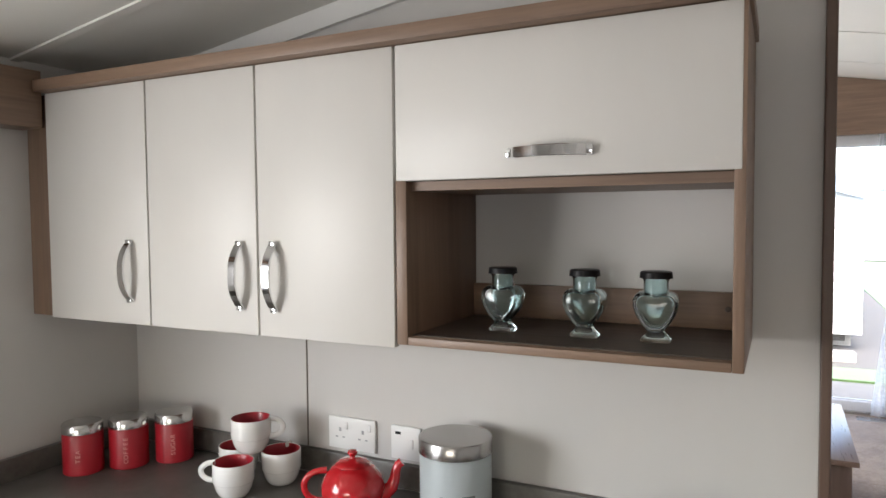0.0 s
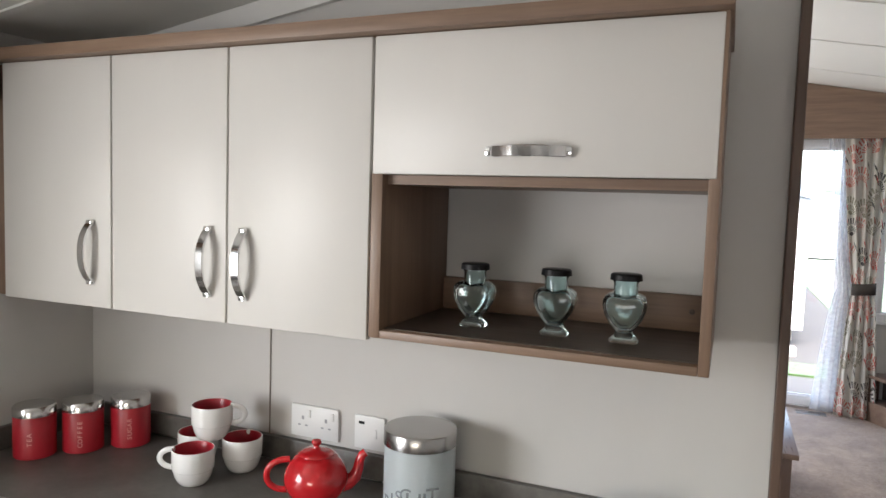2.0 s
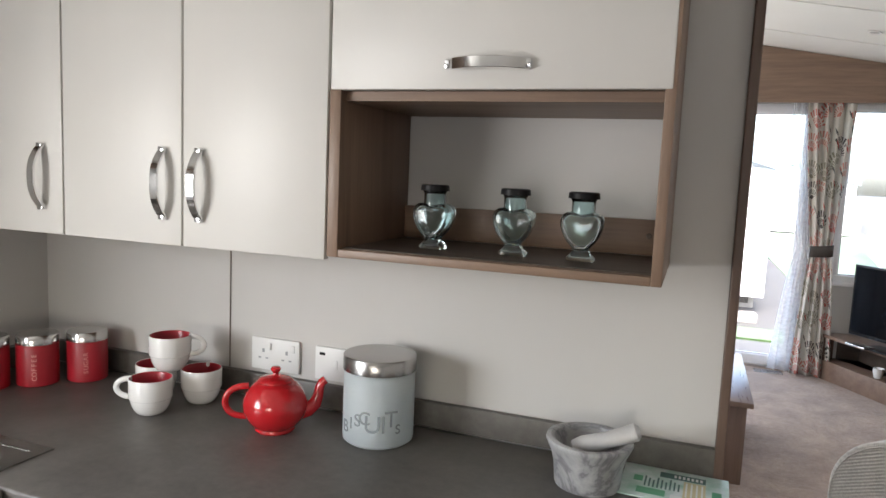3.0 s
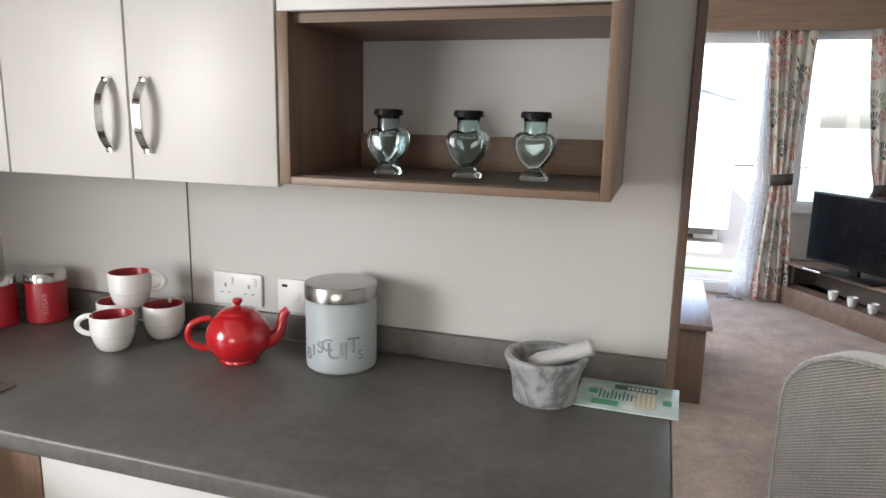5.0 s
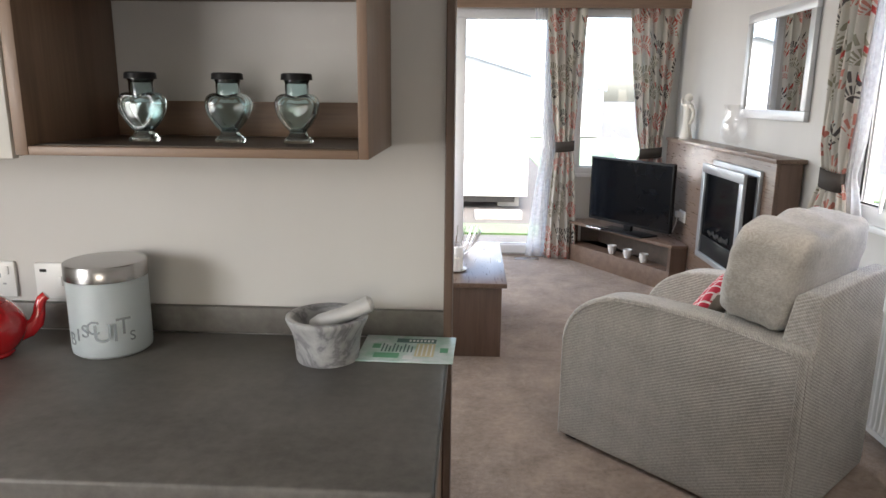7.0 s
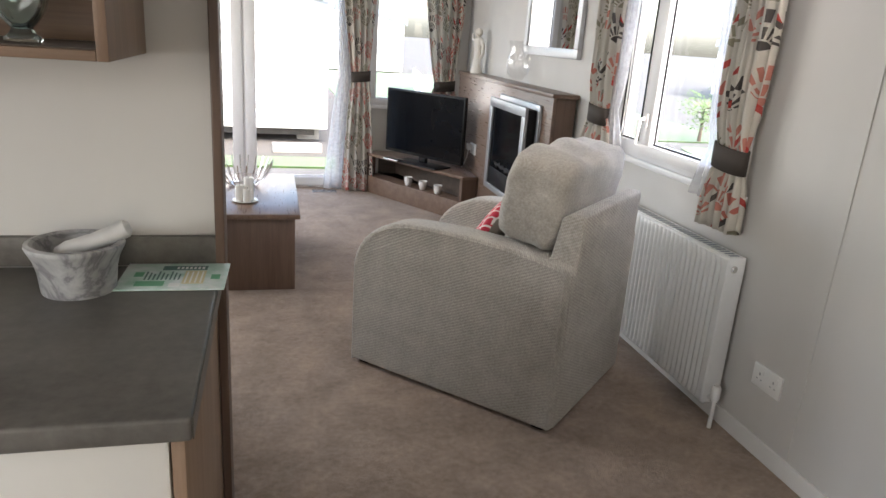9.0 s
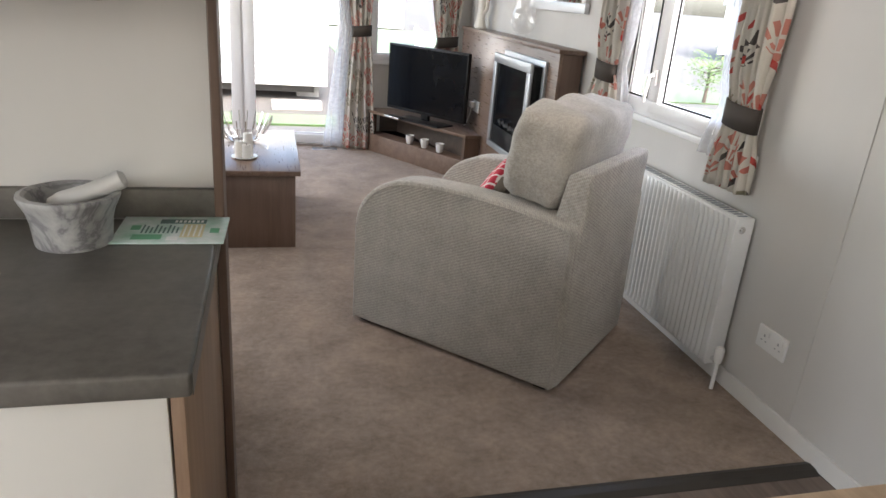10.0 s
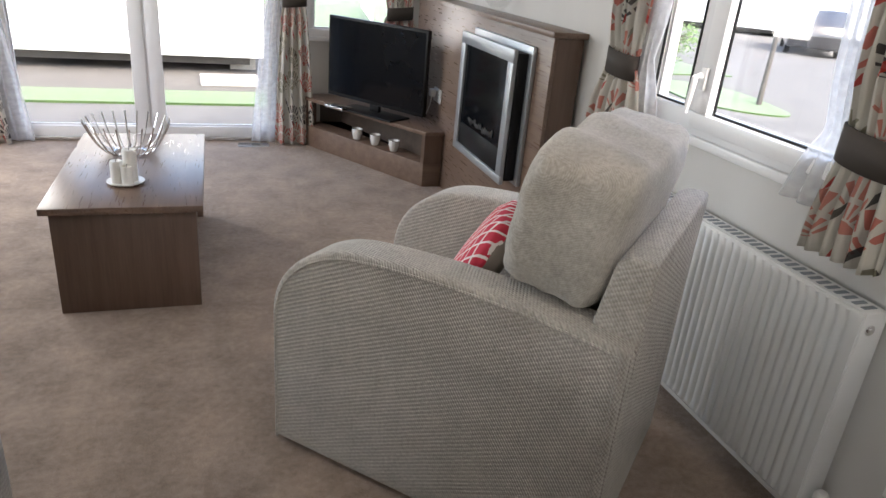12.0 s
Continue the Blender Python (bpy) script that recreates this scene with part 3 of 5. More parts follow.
bm = prism([(XL, 2.19), (XR, 2.19), (XR, lounge_ceiling(XR) - 0.004), (RIDGE, lounge_ceiling(RIDGE) - 0.004), (XL, lounge_ceiling(XL) - 0.004)], 6.17, 6.19, axis="y")
pelmet("pelmet_end", bm, OAK_X, "brown oak-effect pelmet over the end windows")
pelmet("pelmet_kitchen", box((XL, -0.8, 1.84), (XL + 0.09, 1.272, 1.99), 0.002), OAK_Y, "brown oak-effect pelmet over the kitchen window")


# curtains
def drape(name, axis, plane, left, right, z0, z1, tie_z, tie_at, tie_w, folds, thick=0.03, material=PATTERN, label="", group="", flare=1.0, cat="curtain", strap=True):
    """A hanging cloth from left to right along an axis at plane, gathered to a band at tie_z."""
    t = thing(name, label=label, category=cat, group=group)
    bm = bmesh.new()
    uv = bm.loops.layers.uv.new("uv")
    nu, nv = folds * 8, 46
    wide = (right - left) * 1.7
    grid = []
    for j in range(nv + 1):
        z = z0 + (z1 - z0) * j / nv
        if z >= tie_z:
            k = (z - tie_z) / (z1 - tie_z)
            k = k ** 0.75
            lo = tie_at - tie_w / 2 + (left - tie_at + tie_w / 2) * k
            hi = tie_at + tie_w / 2 + (right - tie_at - tie_w / 2) * k
        else:
            k = ((tie_z - z) / (tie_z - z0)) ** 0.6 * flare
            lo = tie_at - tie_w / 2 - 0.075 * k
            hi = tie_at + tie_w / 2 + 0.075 * k
        pinch = min(1.0, abs(z - tie_z) / 0.16) * 0.75 + 0.25
        row = []
        for i in range(nu + 1):
            u = i / nu
            a = lo + (hi - lo) * (u + 0.012 * math.sin(u * 21 + z * 3))
            ph = u * folds * 2 * math.pi + 0.5 * math.sin(z * 2.2 + u * 5)
            n = thick * pinch * (math.sin(ph) + 0.3 * math.sin(ph * 2.1 + z * 4)) + 0.012 * noise.noise(Vector((u * 4, z * 3, folds)))
            row.append((bm.verts.new((a, plane + n, z) if axis == "x" else (plane + n, a, z)), (u * wide, z)))
        grid.append(row)
    for r, s in zip(grid, grid[1:]):
        for i in range(nu):
            q = (r[i], r[i + 1], s[i + 1], s[i])
            f = bm.faces.new([v for v, _ in q])
            for l, (_, c) in zip(f.loops, q):
                l[uv].uv = c
    me = bpy.data.meshes.new("cloth")
    bm.to_mesh(me)
    bm.free()
    me.materials.append(material)
    me.polygons.foreach_set("use_smooth", [True] * len(me.polygons))
    ob = new("cloth", me)
    ob.parent = t
    so = ob.modifiers.new("thickness", "SOLIDIFY")
    so.thickness = 0.002
    if strap:
        b2 = bmesh.new()
        m = 26
        rings = []
        for i in range(m):
            a = 2 * math.pi * i / m
            da, dn = (tie_w / 2 + 0.014) * math.cos(a), (thick + 0.012) * math.sin(a)
            c, s = tie_at + da, plane + dn
            tilt = 0.10 * da
            rings.append([b2.verts.new((c, s, tie_z + h + tilt) if axis == "x" else (s, c, tie_z + h + tilt)) for h in (-0.045, 0.045)])
        for i in range(m):
            p, q = rings[i], rings[(i + 1) % m]
            b2.faces.new((p[0], q[0], q[1], p[1]))
        sb = part("tieback", b2, TIE, t, "dark brown fabric tieback band")
        sb.modifiers.new("thickness", "SOLIDIFY").thickness = 0.006
    return t


lab = "cream coral-fan curtain with brown band"
drape("curtain", "x", 6.22, 0.90, 1.24, 0.012, 2.22, 1.03, 1.10, 0.14, 4, thick=0.024, label=lab + ", reaching the carpet", group="patio curtains")
drape("curtain", "x", 6.22, -1.06, -0.70, 0.012, 2.22, 1.03, -0.90, 0.14, 4, thick=0.024, label=lab + ", reaching the carpet", group="patio curtains")
drape("curtain", "x", 6.24, 1.60, 2.04, 0.72, 2.22, 0.98, 1.86, 0.17, 5, thick=0.024, label=lab + ", behind the television", group="patio curtains")
drape("curtain", "y", XR - 0.075, 2.18, 2.45, 0.775, 2.34, 1.05, 2.32, 0.16, 6, flare=0.3, label=lab + ", short, above the radiator", group="side window curtains")
drape("curtain", "y", XR - 0.075, 3.27, 3.58, 0.83, 2.34, 1.08, 3.45, 0.16, 5, label=lab + ", short, beside the mirror", group="side window curtains")
lab = "thin white voile hanging inside the curtain"
for args in (("x", 6.29, 0.80, 0.96, 0.012, 2.22, 1.03, 0.99, 0.10, 5), ("x", 6.29, -0.84, -0.68, 0.012, 2.22, 1.03, -0.83, 0.10, 5), ("y", XR - 0.045, 2.44, 2.60, 0.86, 2.34, 1.06, 2.44, 0.10, 4), ("y", XR - 0.045, 3.19, 3.33, 0.90, 2.34, 1.10, 3.35, 0.08, 4)):
    drape("voile_curtain", *args, thick=0.014, material=VOILE, label=lab, group="voiles", strap=False, flare=2.0 if args[4] < 0.1 else 1.3)


# ---- kitchen: wall cabinets ----
def bow_handle(parent, x, z, y, length, upright=True, lift=0.03):
    """A bowed flat chrome handle with two feet."""
    pts, n = [], 14
    for i in range(n + 1):
        s = -1 + 2 * i / n
        out = lift * (1 - abs(s) ** 2.6) + 0.002
        a = s * length / 2
        pts.append((x, y - out, z + a) if upright else (x + a, y - out, z))
    bm = bmesh.new()
    rings = []
    for i, p in enumerate(pts):
        w, th = 0.0098, 0.0035
        ring = []
        for da, dn in ((-w, -th), (w, -th), (w, th), (-w, th)):
            ring.append(bm.verts.new((p[0] + da, p[1] + dn, p[2]) if upright else (p[0], p[1] + dn, p[2] + da)))
        rings.append(ring)
    for p, q in zip(rings, rings[1:]):
        for k in range(4):
            bm.faces.new((p[k], p[(k + 1) % 4], q[(k + 1) % 4], q[k]))
    bm.faces.new(rings[0])
    bm.faces.new(rings[-1])
    bmesh.ops.bevel(bm, geom=[e for e in bm.edges], offset=0.001, segments=1, affect="EDGES")
    h = part("handle", bm, CHROME, parent, "bowed chrome handle")
    for s in (-1, 1):
        a = s * (length / 2 - 0.006)
        c = (x, y - 0.004, z + a) if upright else (x + a, y - 0.004, z)
        part("foot", box([v - 0.008 for v in c], [v + 0.008 if i != 1 else y for i, v in enumerate(c)], 0.002), CHROME, h)
    return h


FRONT = 1.274
cab_lab = "wall cabinet with cream doors, oak-effect body and chrome handle"
for x0, x1, hx in ((-1.608, -1.233, -1.294), (-1.230, -0.892, -0.938), (-0.889, -0.541, -0.842)):
    c = thing("wall_cabinet", x0, FRONT, 1.336, label=cab_lab, category="cabinet", group="wall cabinets")
    w = x1 - x0
    part("body", box((0.0, 0.022, 0.004), (w, YP - FRONT - 0.002, 0.594)), OAK_Z, c)
    d = part("door", box((0.001, 0.0, 0.0), (w - 0.001, 0.019, 0.595), 0.0025), DOOR, c)
    bow_handle(d, hx - x0, 0.133, 0.0, 0.152)
c = thing("open_shelf_cabinet", -0.538, FRONT, 1.343, label="oak-effect open shelf cabinet with a cream lift-up flap", category="cabinet", group="wall cabinets")
W, D = 0.634, YP - FRONT - 0.002
part("side_panel", box((0.0, 0.002, 0.0), (0.024, D, 0.325), 0.0015), OAK_Z, c)
part("side_panel", box((W - 0.018, 0.002, 0.0), (W, D, 0.60), 0.0015), OAK_Z, c)
part("shelf", box((0.0245, 0.002, 0.0), (W - 0.0185, D, 0.016), 0.0015), OAK_X, c)
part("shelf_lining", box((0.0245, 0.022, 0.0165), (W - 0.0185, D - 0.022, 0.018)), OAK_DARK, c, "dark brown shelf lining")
part("top_panel", box((0.0245, 0.022, 0.305), (W - 0.0185, D, 0.323)), OAK_X, c)
part("back_rail", box((0.0245, D - 0.018, 0.0185), (W - 0.0185, D, 0.094), 0.001), OAK_X, c)
part("body", box((0.0, 0.022, 0.326), (W - 0.0185, D, 0.59)), OAK_X, c)
flap = part("flap_door", box((0.002, 0.0, 0.324), (W - 0.006, 0.019, 0.588), 0.0025), DOOR, c, "cream lift-up door")
bow_handle(flap, 0.316, 0.367, 0.0, 0.154, upright=False)
part("screw_cap", lathe([(0, 0.003), (0.005, 0.002), (0.006, 0)], 12), OAK_DARK, c, at=Matrix.Translation((W - 0.045, D - 0.018, 0.06)) @ Matrix.Rotation(radians(90), 4, "X"))
f = tagged(part("filler_panel", box((XL + 0.001, FRONT + 0.012, 1.338), (-1.610, YP - 0.003, 1.93), 0.001), OAK_Z), "brown oak-effect filler panel beside the wall cabinet", "panel", "", "structure")
tagged(part("cornice", box((XL + 0.092, FRONT - 0.03, 1.933), (0.102, YP - 0.022, 1.962), 0.002), OAK_X), "brown oak-effect cornice along the wall cabinets", "trim", "", "structure")


# heart-shaped jars on the shelf
def heart_shell(bm, grow, deep, flip):
    """A heart outline carried through rounded layers from front to back."""
    half = ((0.0, 0.0192), (0.0110, 0.0196), (0.0190, 0.0270), (0.0275, 0.0370), (0.0345, 0.0480), (0.0392, 0.0600), (0.0412, 0.0710), (0.0405, 0.0800), (0.0365, 0.0875), (0.0300, 0.0920), (0.0220, 0.0935), (0.0110, 0.0915))
    outline = [(x, z - 0.062) for x, z in half] + [(0.0, 0.0265)] + [(-x, z - 0.062) for x, z in half[:0:-1]]
    n = len(outline)
    layers = ((-0.0258, 0.25), (-0.0252, 0.5), (-0.0238, 0.72), (-0.0226, 0.80), (-0.0236, 0.86), (-0.0230, 0.92), (-0.0200, 0.97), (-0.0130, 1.0), (0.0130, 1.0), (0.0200, 0.97), (0.0230, 0.92), (0.0236, 0.86), (0.0226, 0.80), (0.0238, 0.72), (0.0252, 0.5), (0.0258, 0.25))
    rings = [[bm.verts.new((x * k * grow, y * deep, z * k * grow + 0.062)) for x, z in outline] for y, k in layers]
    faces = [(p[i], p[(i + 1) % n], q[(i + 1) % n], q[i]) for p, q in zip(rings, rings[1:]) for i in range(n)]
    for ring, turn in ((rings[0], True), (rings[-1], False)):
        mid = bm.verts.new((0, ring[0].co.y, 0.062))
        faces += [(mid, ring[(i + 1) % n], ring[i]) if turn else (mid, ring[i], ring[(i + 1) % n]) for i in range(n)]
    for f in faces:
        bm.faces.new(f[::-1] if flip else f)


def heart_jar(x, y, z, rz):
    """A pressed-glass heart on a flared square foot, with a round neck under the lid."""
    j = thing("heart_jar", x, y, z, rz, "pale green glass heart-shaped jar with a black lid on the shelf", "jar", "heart jars")
    bm = bmesh.new()
    heart_shell(bm, 1.0, 1.0, False)
    bmesh.ops.recalc_face_normals(bm, faces=bm.faces)
    inner = bmesh.new()
    heart_shell(inner, 0.88, 0.80, False)
    bmesh.ops.recalc_face_normals(inner, faces=inner.faces)
    bmesh.ops.reverse_faces(inner, faces=inner.faces)
    join(bm, inner)
    me = bpy.data.meshes.new("heart_body")
    bm.to_mesh(me)
    bm.free()
    me.materials.append(GREENGLASS)
    me.polygons.foreach_set("use_smooth", [True] * len(me.polygons))
    me.set_sharp_from_angle(angle=radians(70))
    new("heart_body", me).parent = j
    part("neck", lathe([(0.0195, 0.086), (0.0225, 0.086), (0.0225, 0.113), (0.0245, 0.116), (0.0240, 0.1225), (0.0195, 0.1225), (0.0195, 0.086)], 36), GREENGLASS, j)
    bm = bmesh.new()
    rings = []
    for hz, hw, dp in ((0.0, 0.0265, 0.0195), (0.003, 0.0280, 0.0205), (0.006, 0.0272, 0.0198), (0.013, 0.0190, 0.0160), (0.020, 0.0155, 0.0140), (0.0235, 0.0165, 0.0140)):
        ring = []
        for k in range(24):
            ca, sa = math.cos(2 * math.pi * k / 24), math.sin(2 * math.pi * k / 24)
            ring.append(bm.verts.new((hw * math.copysign(abs(ca) ** 0.5, ca), dp * math.copysign(abs(sa) ** 0.5, sa), hz)))
        rings.append(ring)
    for p, q in zip(rings, rings[1:]):
        for k in range(24):
            bm.faces.new((p[k], p[(k + 1) % 24], q[(k + 1) % 24], q[k]))
    bm.faces.new(rings[0][::-1])
    bm.faces.new(rings[-1])
    part("foot", bm, GREENGLASS, j, smooth=50)
    part("lid", lathe([(0, 0.0105), (0.0265, 0.0105), (0.0290, 0.0085), (0.0300, -0.002), (0.0285, -0.002), (0.028, 0.006), (0, 0.006)], 40), BLACK, j, "black metal lid", at=pose(0, 0, 0.1205))
    return j


for x, y, rz in ((-0.366, 1.415, -2), (-0.195, 1.412, 2), (-0.061, 1.412, 4)):
    heart_jar(x, y, 1.3615, rz)

# ---- kitchen: worktop and base units ----
wt = thing("worktop", 0, 0, 0.9, label="grey-brown stone-effect laminate kitchen worktop", category="worktop")
part("slab", box((XL + 0.002, 0.957, -0.038), (0.2305, YP - 0.022, 0.0), 0.006, segs=3), COUNTER, wt)
part("end_strip", box((0.2307, 0.962, -0.036), (0.232, YP - 0.026, -0.002)), COUNTER, wt)
wt = thing("worktop", 0, 0, 0.9, label="grey-brown laminate worktop along the side wall", category="worktop")
part("slab", box((XL + 0.002, -1.6, -0.038), (-1.02, 0.955, 0.0), 0.006), COUNTER, wt)
part("end_strip", box((XL + 0.01, -1.602, -0.036), (-1.03, -1.6005, -0.002)), COUNTER, wt)
tagged(part("upstand", box((XL + 0.022, YP - 0.021, 0.9), (0.222, YP - 0.002, 0.963), 0.002), COUNTER), "grey laminate upstand along the wall", "upstand", "", "structure")
tagged(part("upstand_side", box((XL + 0.002, -1.6, 0.9), (XL + 0.021, YP - 0.002, 0.963), 0.002), COUNTER), "grey laminate upstand along the side wall", "upstand", "", "structure")
for x0, x1, hx in ((-0.885, -0.341, -0.41), (-0.339, 0.196, -0.27)):
    b = thing("base_cabinet", x0, 0.985, 0.0, label="base cabinet with cream door and chrome handle", category="cabinet", group="base cabinets")
    w = x1 - x0
    part("carcass", box((0, 0.021, 0.1), (w, 0.61, 0.86)), OAK_Z, b)
    part("plinth", box((0, 0.06, 0.0), (w, 0.075, 0.099)), OAK_X, b)
    d = part("door", box((0.0015, 0.0, 0.11), (w - 0.0015, 0.019, 0.85), 0.003), DOOR, b)
    bow_handle(d, hx - x0, 0.74, 0.0, 0.152)
tagged(part("end_panel", box((0.198, 0.985, 0.0), (0.2165, 1.594, 0.8615), 0.002), END_OAK), "light brown oak-effect end panel of the base units", "panel")
b = thing("corner_cabinet", -1.02, 0.2, 0.0, label="brown oak-effect corner base unit under the side worktop", category="cabinet")
part("carcass", box((XL + 1.03, -1.7, 0.1), (0.0, 0.79, 0.86)), OAK_Z, b)
part("filler", box((0.002, 0.785, 0.1), (0.133, 0.80, 0.86), 0.001), OAK_Z, b)
part("plinth", box((XL + 1.03, -1.7, 0.0), (-0.04, 0.78, 0.099)), OAK_X, b)
s = thing("sink", -1.09, 1.12, 0.9, label="stainless steel inset sink with drainer in the worktop", category="sink")
bm = bmesh.new()
for lo, hi in (((-0.46, -0.03, 0), (0, 0, 0.004)), ((-0.46, -0.96, 0), (0, -0.93, 0.004)), ((-0.03, -0.93, 0), (0, -0.03, 0.004)), ((-0.46, -0.93, 0), (-0.43, -0.03, 0.004)), ((-0.43, -0.50, 0), (-0.03, -0.46, 0.004))):
    box(lo, hi, bm=bm)
part("rim", bm, STEEL, s)
part("drainer", box((-0.43, -0.46, 0.0005), (-0.03, -0.03, 0.002)), STEEL, s)
for k in range(6):
    part("drainer_rib", box((-0.40 + k * 0.065, -0.43, 0.002), (-0.385 + k * 0.065, -0.08, 0.0045), 0.001), STEEL, s)
part("bowl", box((-0.43, -0.93, 0.0005), (-0.03, -0.50, 0.0025), 0.001), STEEL, s)


# ---- kitchen: things on the worktop ----
def canister(x, y, word, rz):
    c = thing("canister", x, y, 0.9, rz, f"red tin canister with a steel lid, marked {word.lower()}", "canister", "red canisters")
    R = 0.052
    part("tin", lathe([(0, 0), (R - 0.003, 0), (R, 0.003), (R, 0.108), (R - 0.002, 0.112), (0, 0.112)], 44), RED_TIN, c)
    part("lid", lathe([(R - 0.004, 0.1125), (R + 0.001, 0.1135), (R + 0.001, 0.134), (R - 0.003, 0.139), (R - 0.012, 0.140), (0, 0.138)], 44), STEEL, c, "steel lid")
    for i, ch in enumerate(word):
        z = 0.055 + (i - (len(word) - 1) / 2) * 0.0125
        lettering(ch, 0.017, TEXT_RED, c, Matrix.Translation((0, -R - 0.0004, z)) @ Matrix.Rotation(radians(90), 4, "X") @ Matrix.Rotation(radians(90), 4, "Z"), name="letter")


canister(-1.585, 1.335, "TEA", 40)
canister(-1.512, 1.425, "COFFEE", 42)
canister(-1.432, 1.515, "SUGAR", 44)


def mug(x, y, z, rz):
    m = thing("mug", x, y, z, rz, "white stacking mug glazed red inside", "mug", "stacked mugs")
    out = [(0, 0.002), (0.022, 0.002), (0.026, 0), (0.030, 0.002), (0.0365, 0.010), (0.0415, 0.021), (0.0445, 0.033), (0.0450, 0.037), (0.0468, 0.0385), (0.0475, 0.043), (0.048, 0.084), (0.047, 0.086), (0.0455, 0.0855)]
    part("cup", lathe(out, 44), CERAMIC, m)
    part("inside", lathe([(0.0455, 0.0855), (0.044, 0.083), (0.0435, 0.045), (0.040, 0.026), (0.028, 0.008), (0, 0.006)], 44), RED_GLAZE, m, "dark red glazed inside")
    pts = [(0.047 + 0.030 * math.sin(a) - (0.004 if i in (0, 12) else 0), 0, 0.060 - 0.022 * math.cos(a)) for i, a in enumerate([math.pi * k / 12 for k in range(13)])]
    part("handle", tube(pts, 0.0048, 10, flat=1.4), CERAMIC, m)
    m.scale = (1.07, 1.07, 1.04)


for x, y, z, rz in ((-1.080, 1.382, 0.9, 205), (-1.158, 1.484, 0.9, 140), (-1.028, 1.503, 0.9, 110), (-1.087, 1.456, 0.9900, 30)):
    mug(x, y, z, rz)

t = thing("teapot", -0.750, 1.425, 0.9, 33, "glossy red ceramic teapot on the worktop", "teapot")
t.scale = (1.07, 1.07, 1.07)
prof = [(0, 0.002), (0.034, 0.002), (0.041, 0), (0.044, 0.004), (0.043, 0.009)]
prof += [(0.070 * math.sin(math.pi * (0.215 + 0.575 * k / 20)) ** 0.9, 0.009 + 0.098 * k / 20) for k in range(1, 21)]
prof += [(0.0415, 0.1085), (0.040, 0.110), (0, 0.110)]
part("pot", lathe(prof, 56), RED, t)
lid = part("lid", lathe([(0.0395, 0.1105), (0.038, 0.114), (0.029, 0.119), (0.016, 0.1225), (0.007, 0.124), (0.0055, 0.128), (0.009, 0.131), (0.0115, 0.136), (0.009, 0.141), (0, 0.143)], 44), RED, t, "red lid with a round knob")
pts = [(0.052, 0, 0.040), (0.072, 0, 0.044), (0.086, 0, 0.056), (0.092, 0, 0.074), (0.095, 0, 0.092), (0.100, 0, 0.104), (0.108, 0, 0.110)]
part("spout", tube(pts, [0.020, 0.0175, 0.0145, 0.012, 0.0105, 0.0098, 0.0095], 16), RED, t)
pts = [(-0.056 - 0.050 * math.sin(a) ** 0.75, 0, 0.066 + 0.034 * math.cos(a)) for a in [math.pi * k / 16 for k in range(17)]]
part("handle", tube(pts, [0.0072] * 17, 12), RED, t)

j = thing("storage_jar", -0.512, 1.488, 0.9, 20, "large frosted glass storage jar with a steel lid", "jar")
R = 0.082
part("glass", lathe([(0, 0.004), (0.06, 0.003), (R - 0.008, 0), (R - 0.001, 0.006), (R, 0.014), (R, 0.160), (R - 0.005, 0.166), (R - 0.006, 0.160), (R - 0.006, 0.014), (0, 0.012)], 64), FROSTED, j)
part("lid", lathe([(R - 0.003, 0.166), (R + 0.002, 0.167), (R + 0.002, 0.1985), (R + 0.0005, 0.2005), (R - 0.006, 0.2012), (0.03, 0.2005), (0, 0.2005)], 64), LID_STEEL, j, "brushed steel lid")
# uneven letters printed round the jar
for ch, turn, h, size in (("B", -146, 0.042, 0.040), ("I", -132, 0.054, 0.038), ("S", -119, 0.064, 0.040), ("C", -107, 0.071, 0.042), ("U", -94, 0.058, 0.056), ("I", -77, 0.058, 0.056), ("T", -65, 0.070, 0.052), ("S", -53, 0.046, 0.030)):
    a = radians(turn)
    at = Matrix.Translation(((R + 0.0006) * math.cos(a), (R + 0.0006) * math.sin(a), h)) @ Matrix.Rotation(a + math.pi / 2, 4, "Z") @ Matrix.Rotation(math.pi / 2, 4, "X")
    lettering(ch, size, JAR_PRINT, j, at, name="printed_letter")

m = thing("mortar", -0.026, 1.462, 0.9, 0, "grey veined marble mortar on the worktop", "mortar")
m.scale = (1.08, 1.08, 0.88)
part("bowl", lathe([(0, 0.002), (0.056, 0.002), (0.060, 0), (0.0615, 0.004), (0.065, 0.05), (0.070, 0.075), (0.079, 0.098), (0.081, 0.104), (0.080, 0.110), (0.072, 0.112), (0.066, 0.108), (0.060, 0.085), (0.045, 0.05), (0, 0.04)], 64), MARBLE, m)
p = thing("pestle", -0.010, 1.462, 0.974, 10, "white marble pestle resting in the mortar", "pestle")
p.scale = (0.9, 1, 0.9)
part("rod", tube([(-0.055, 0, -0.006), (-0.05, 0, -0.004), (-0.03, 0, 0.006), (0.02, 0, 0.024), (0.06, 0, 0.040), (0.082, 0, 0.050), (0.090, 0, 0.053)], [0.012, 0.019, 0.022, 0.0185, 0.019, 0.020, 0.012], 20), plain("pale_marble", (0.55, 0.545, 0.535), 0.4, vary=0.05, scale=25), p)

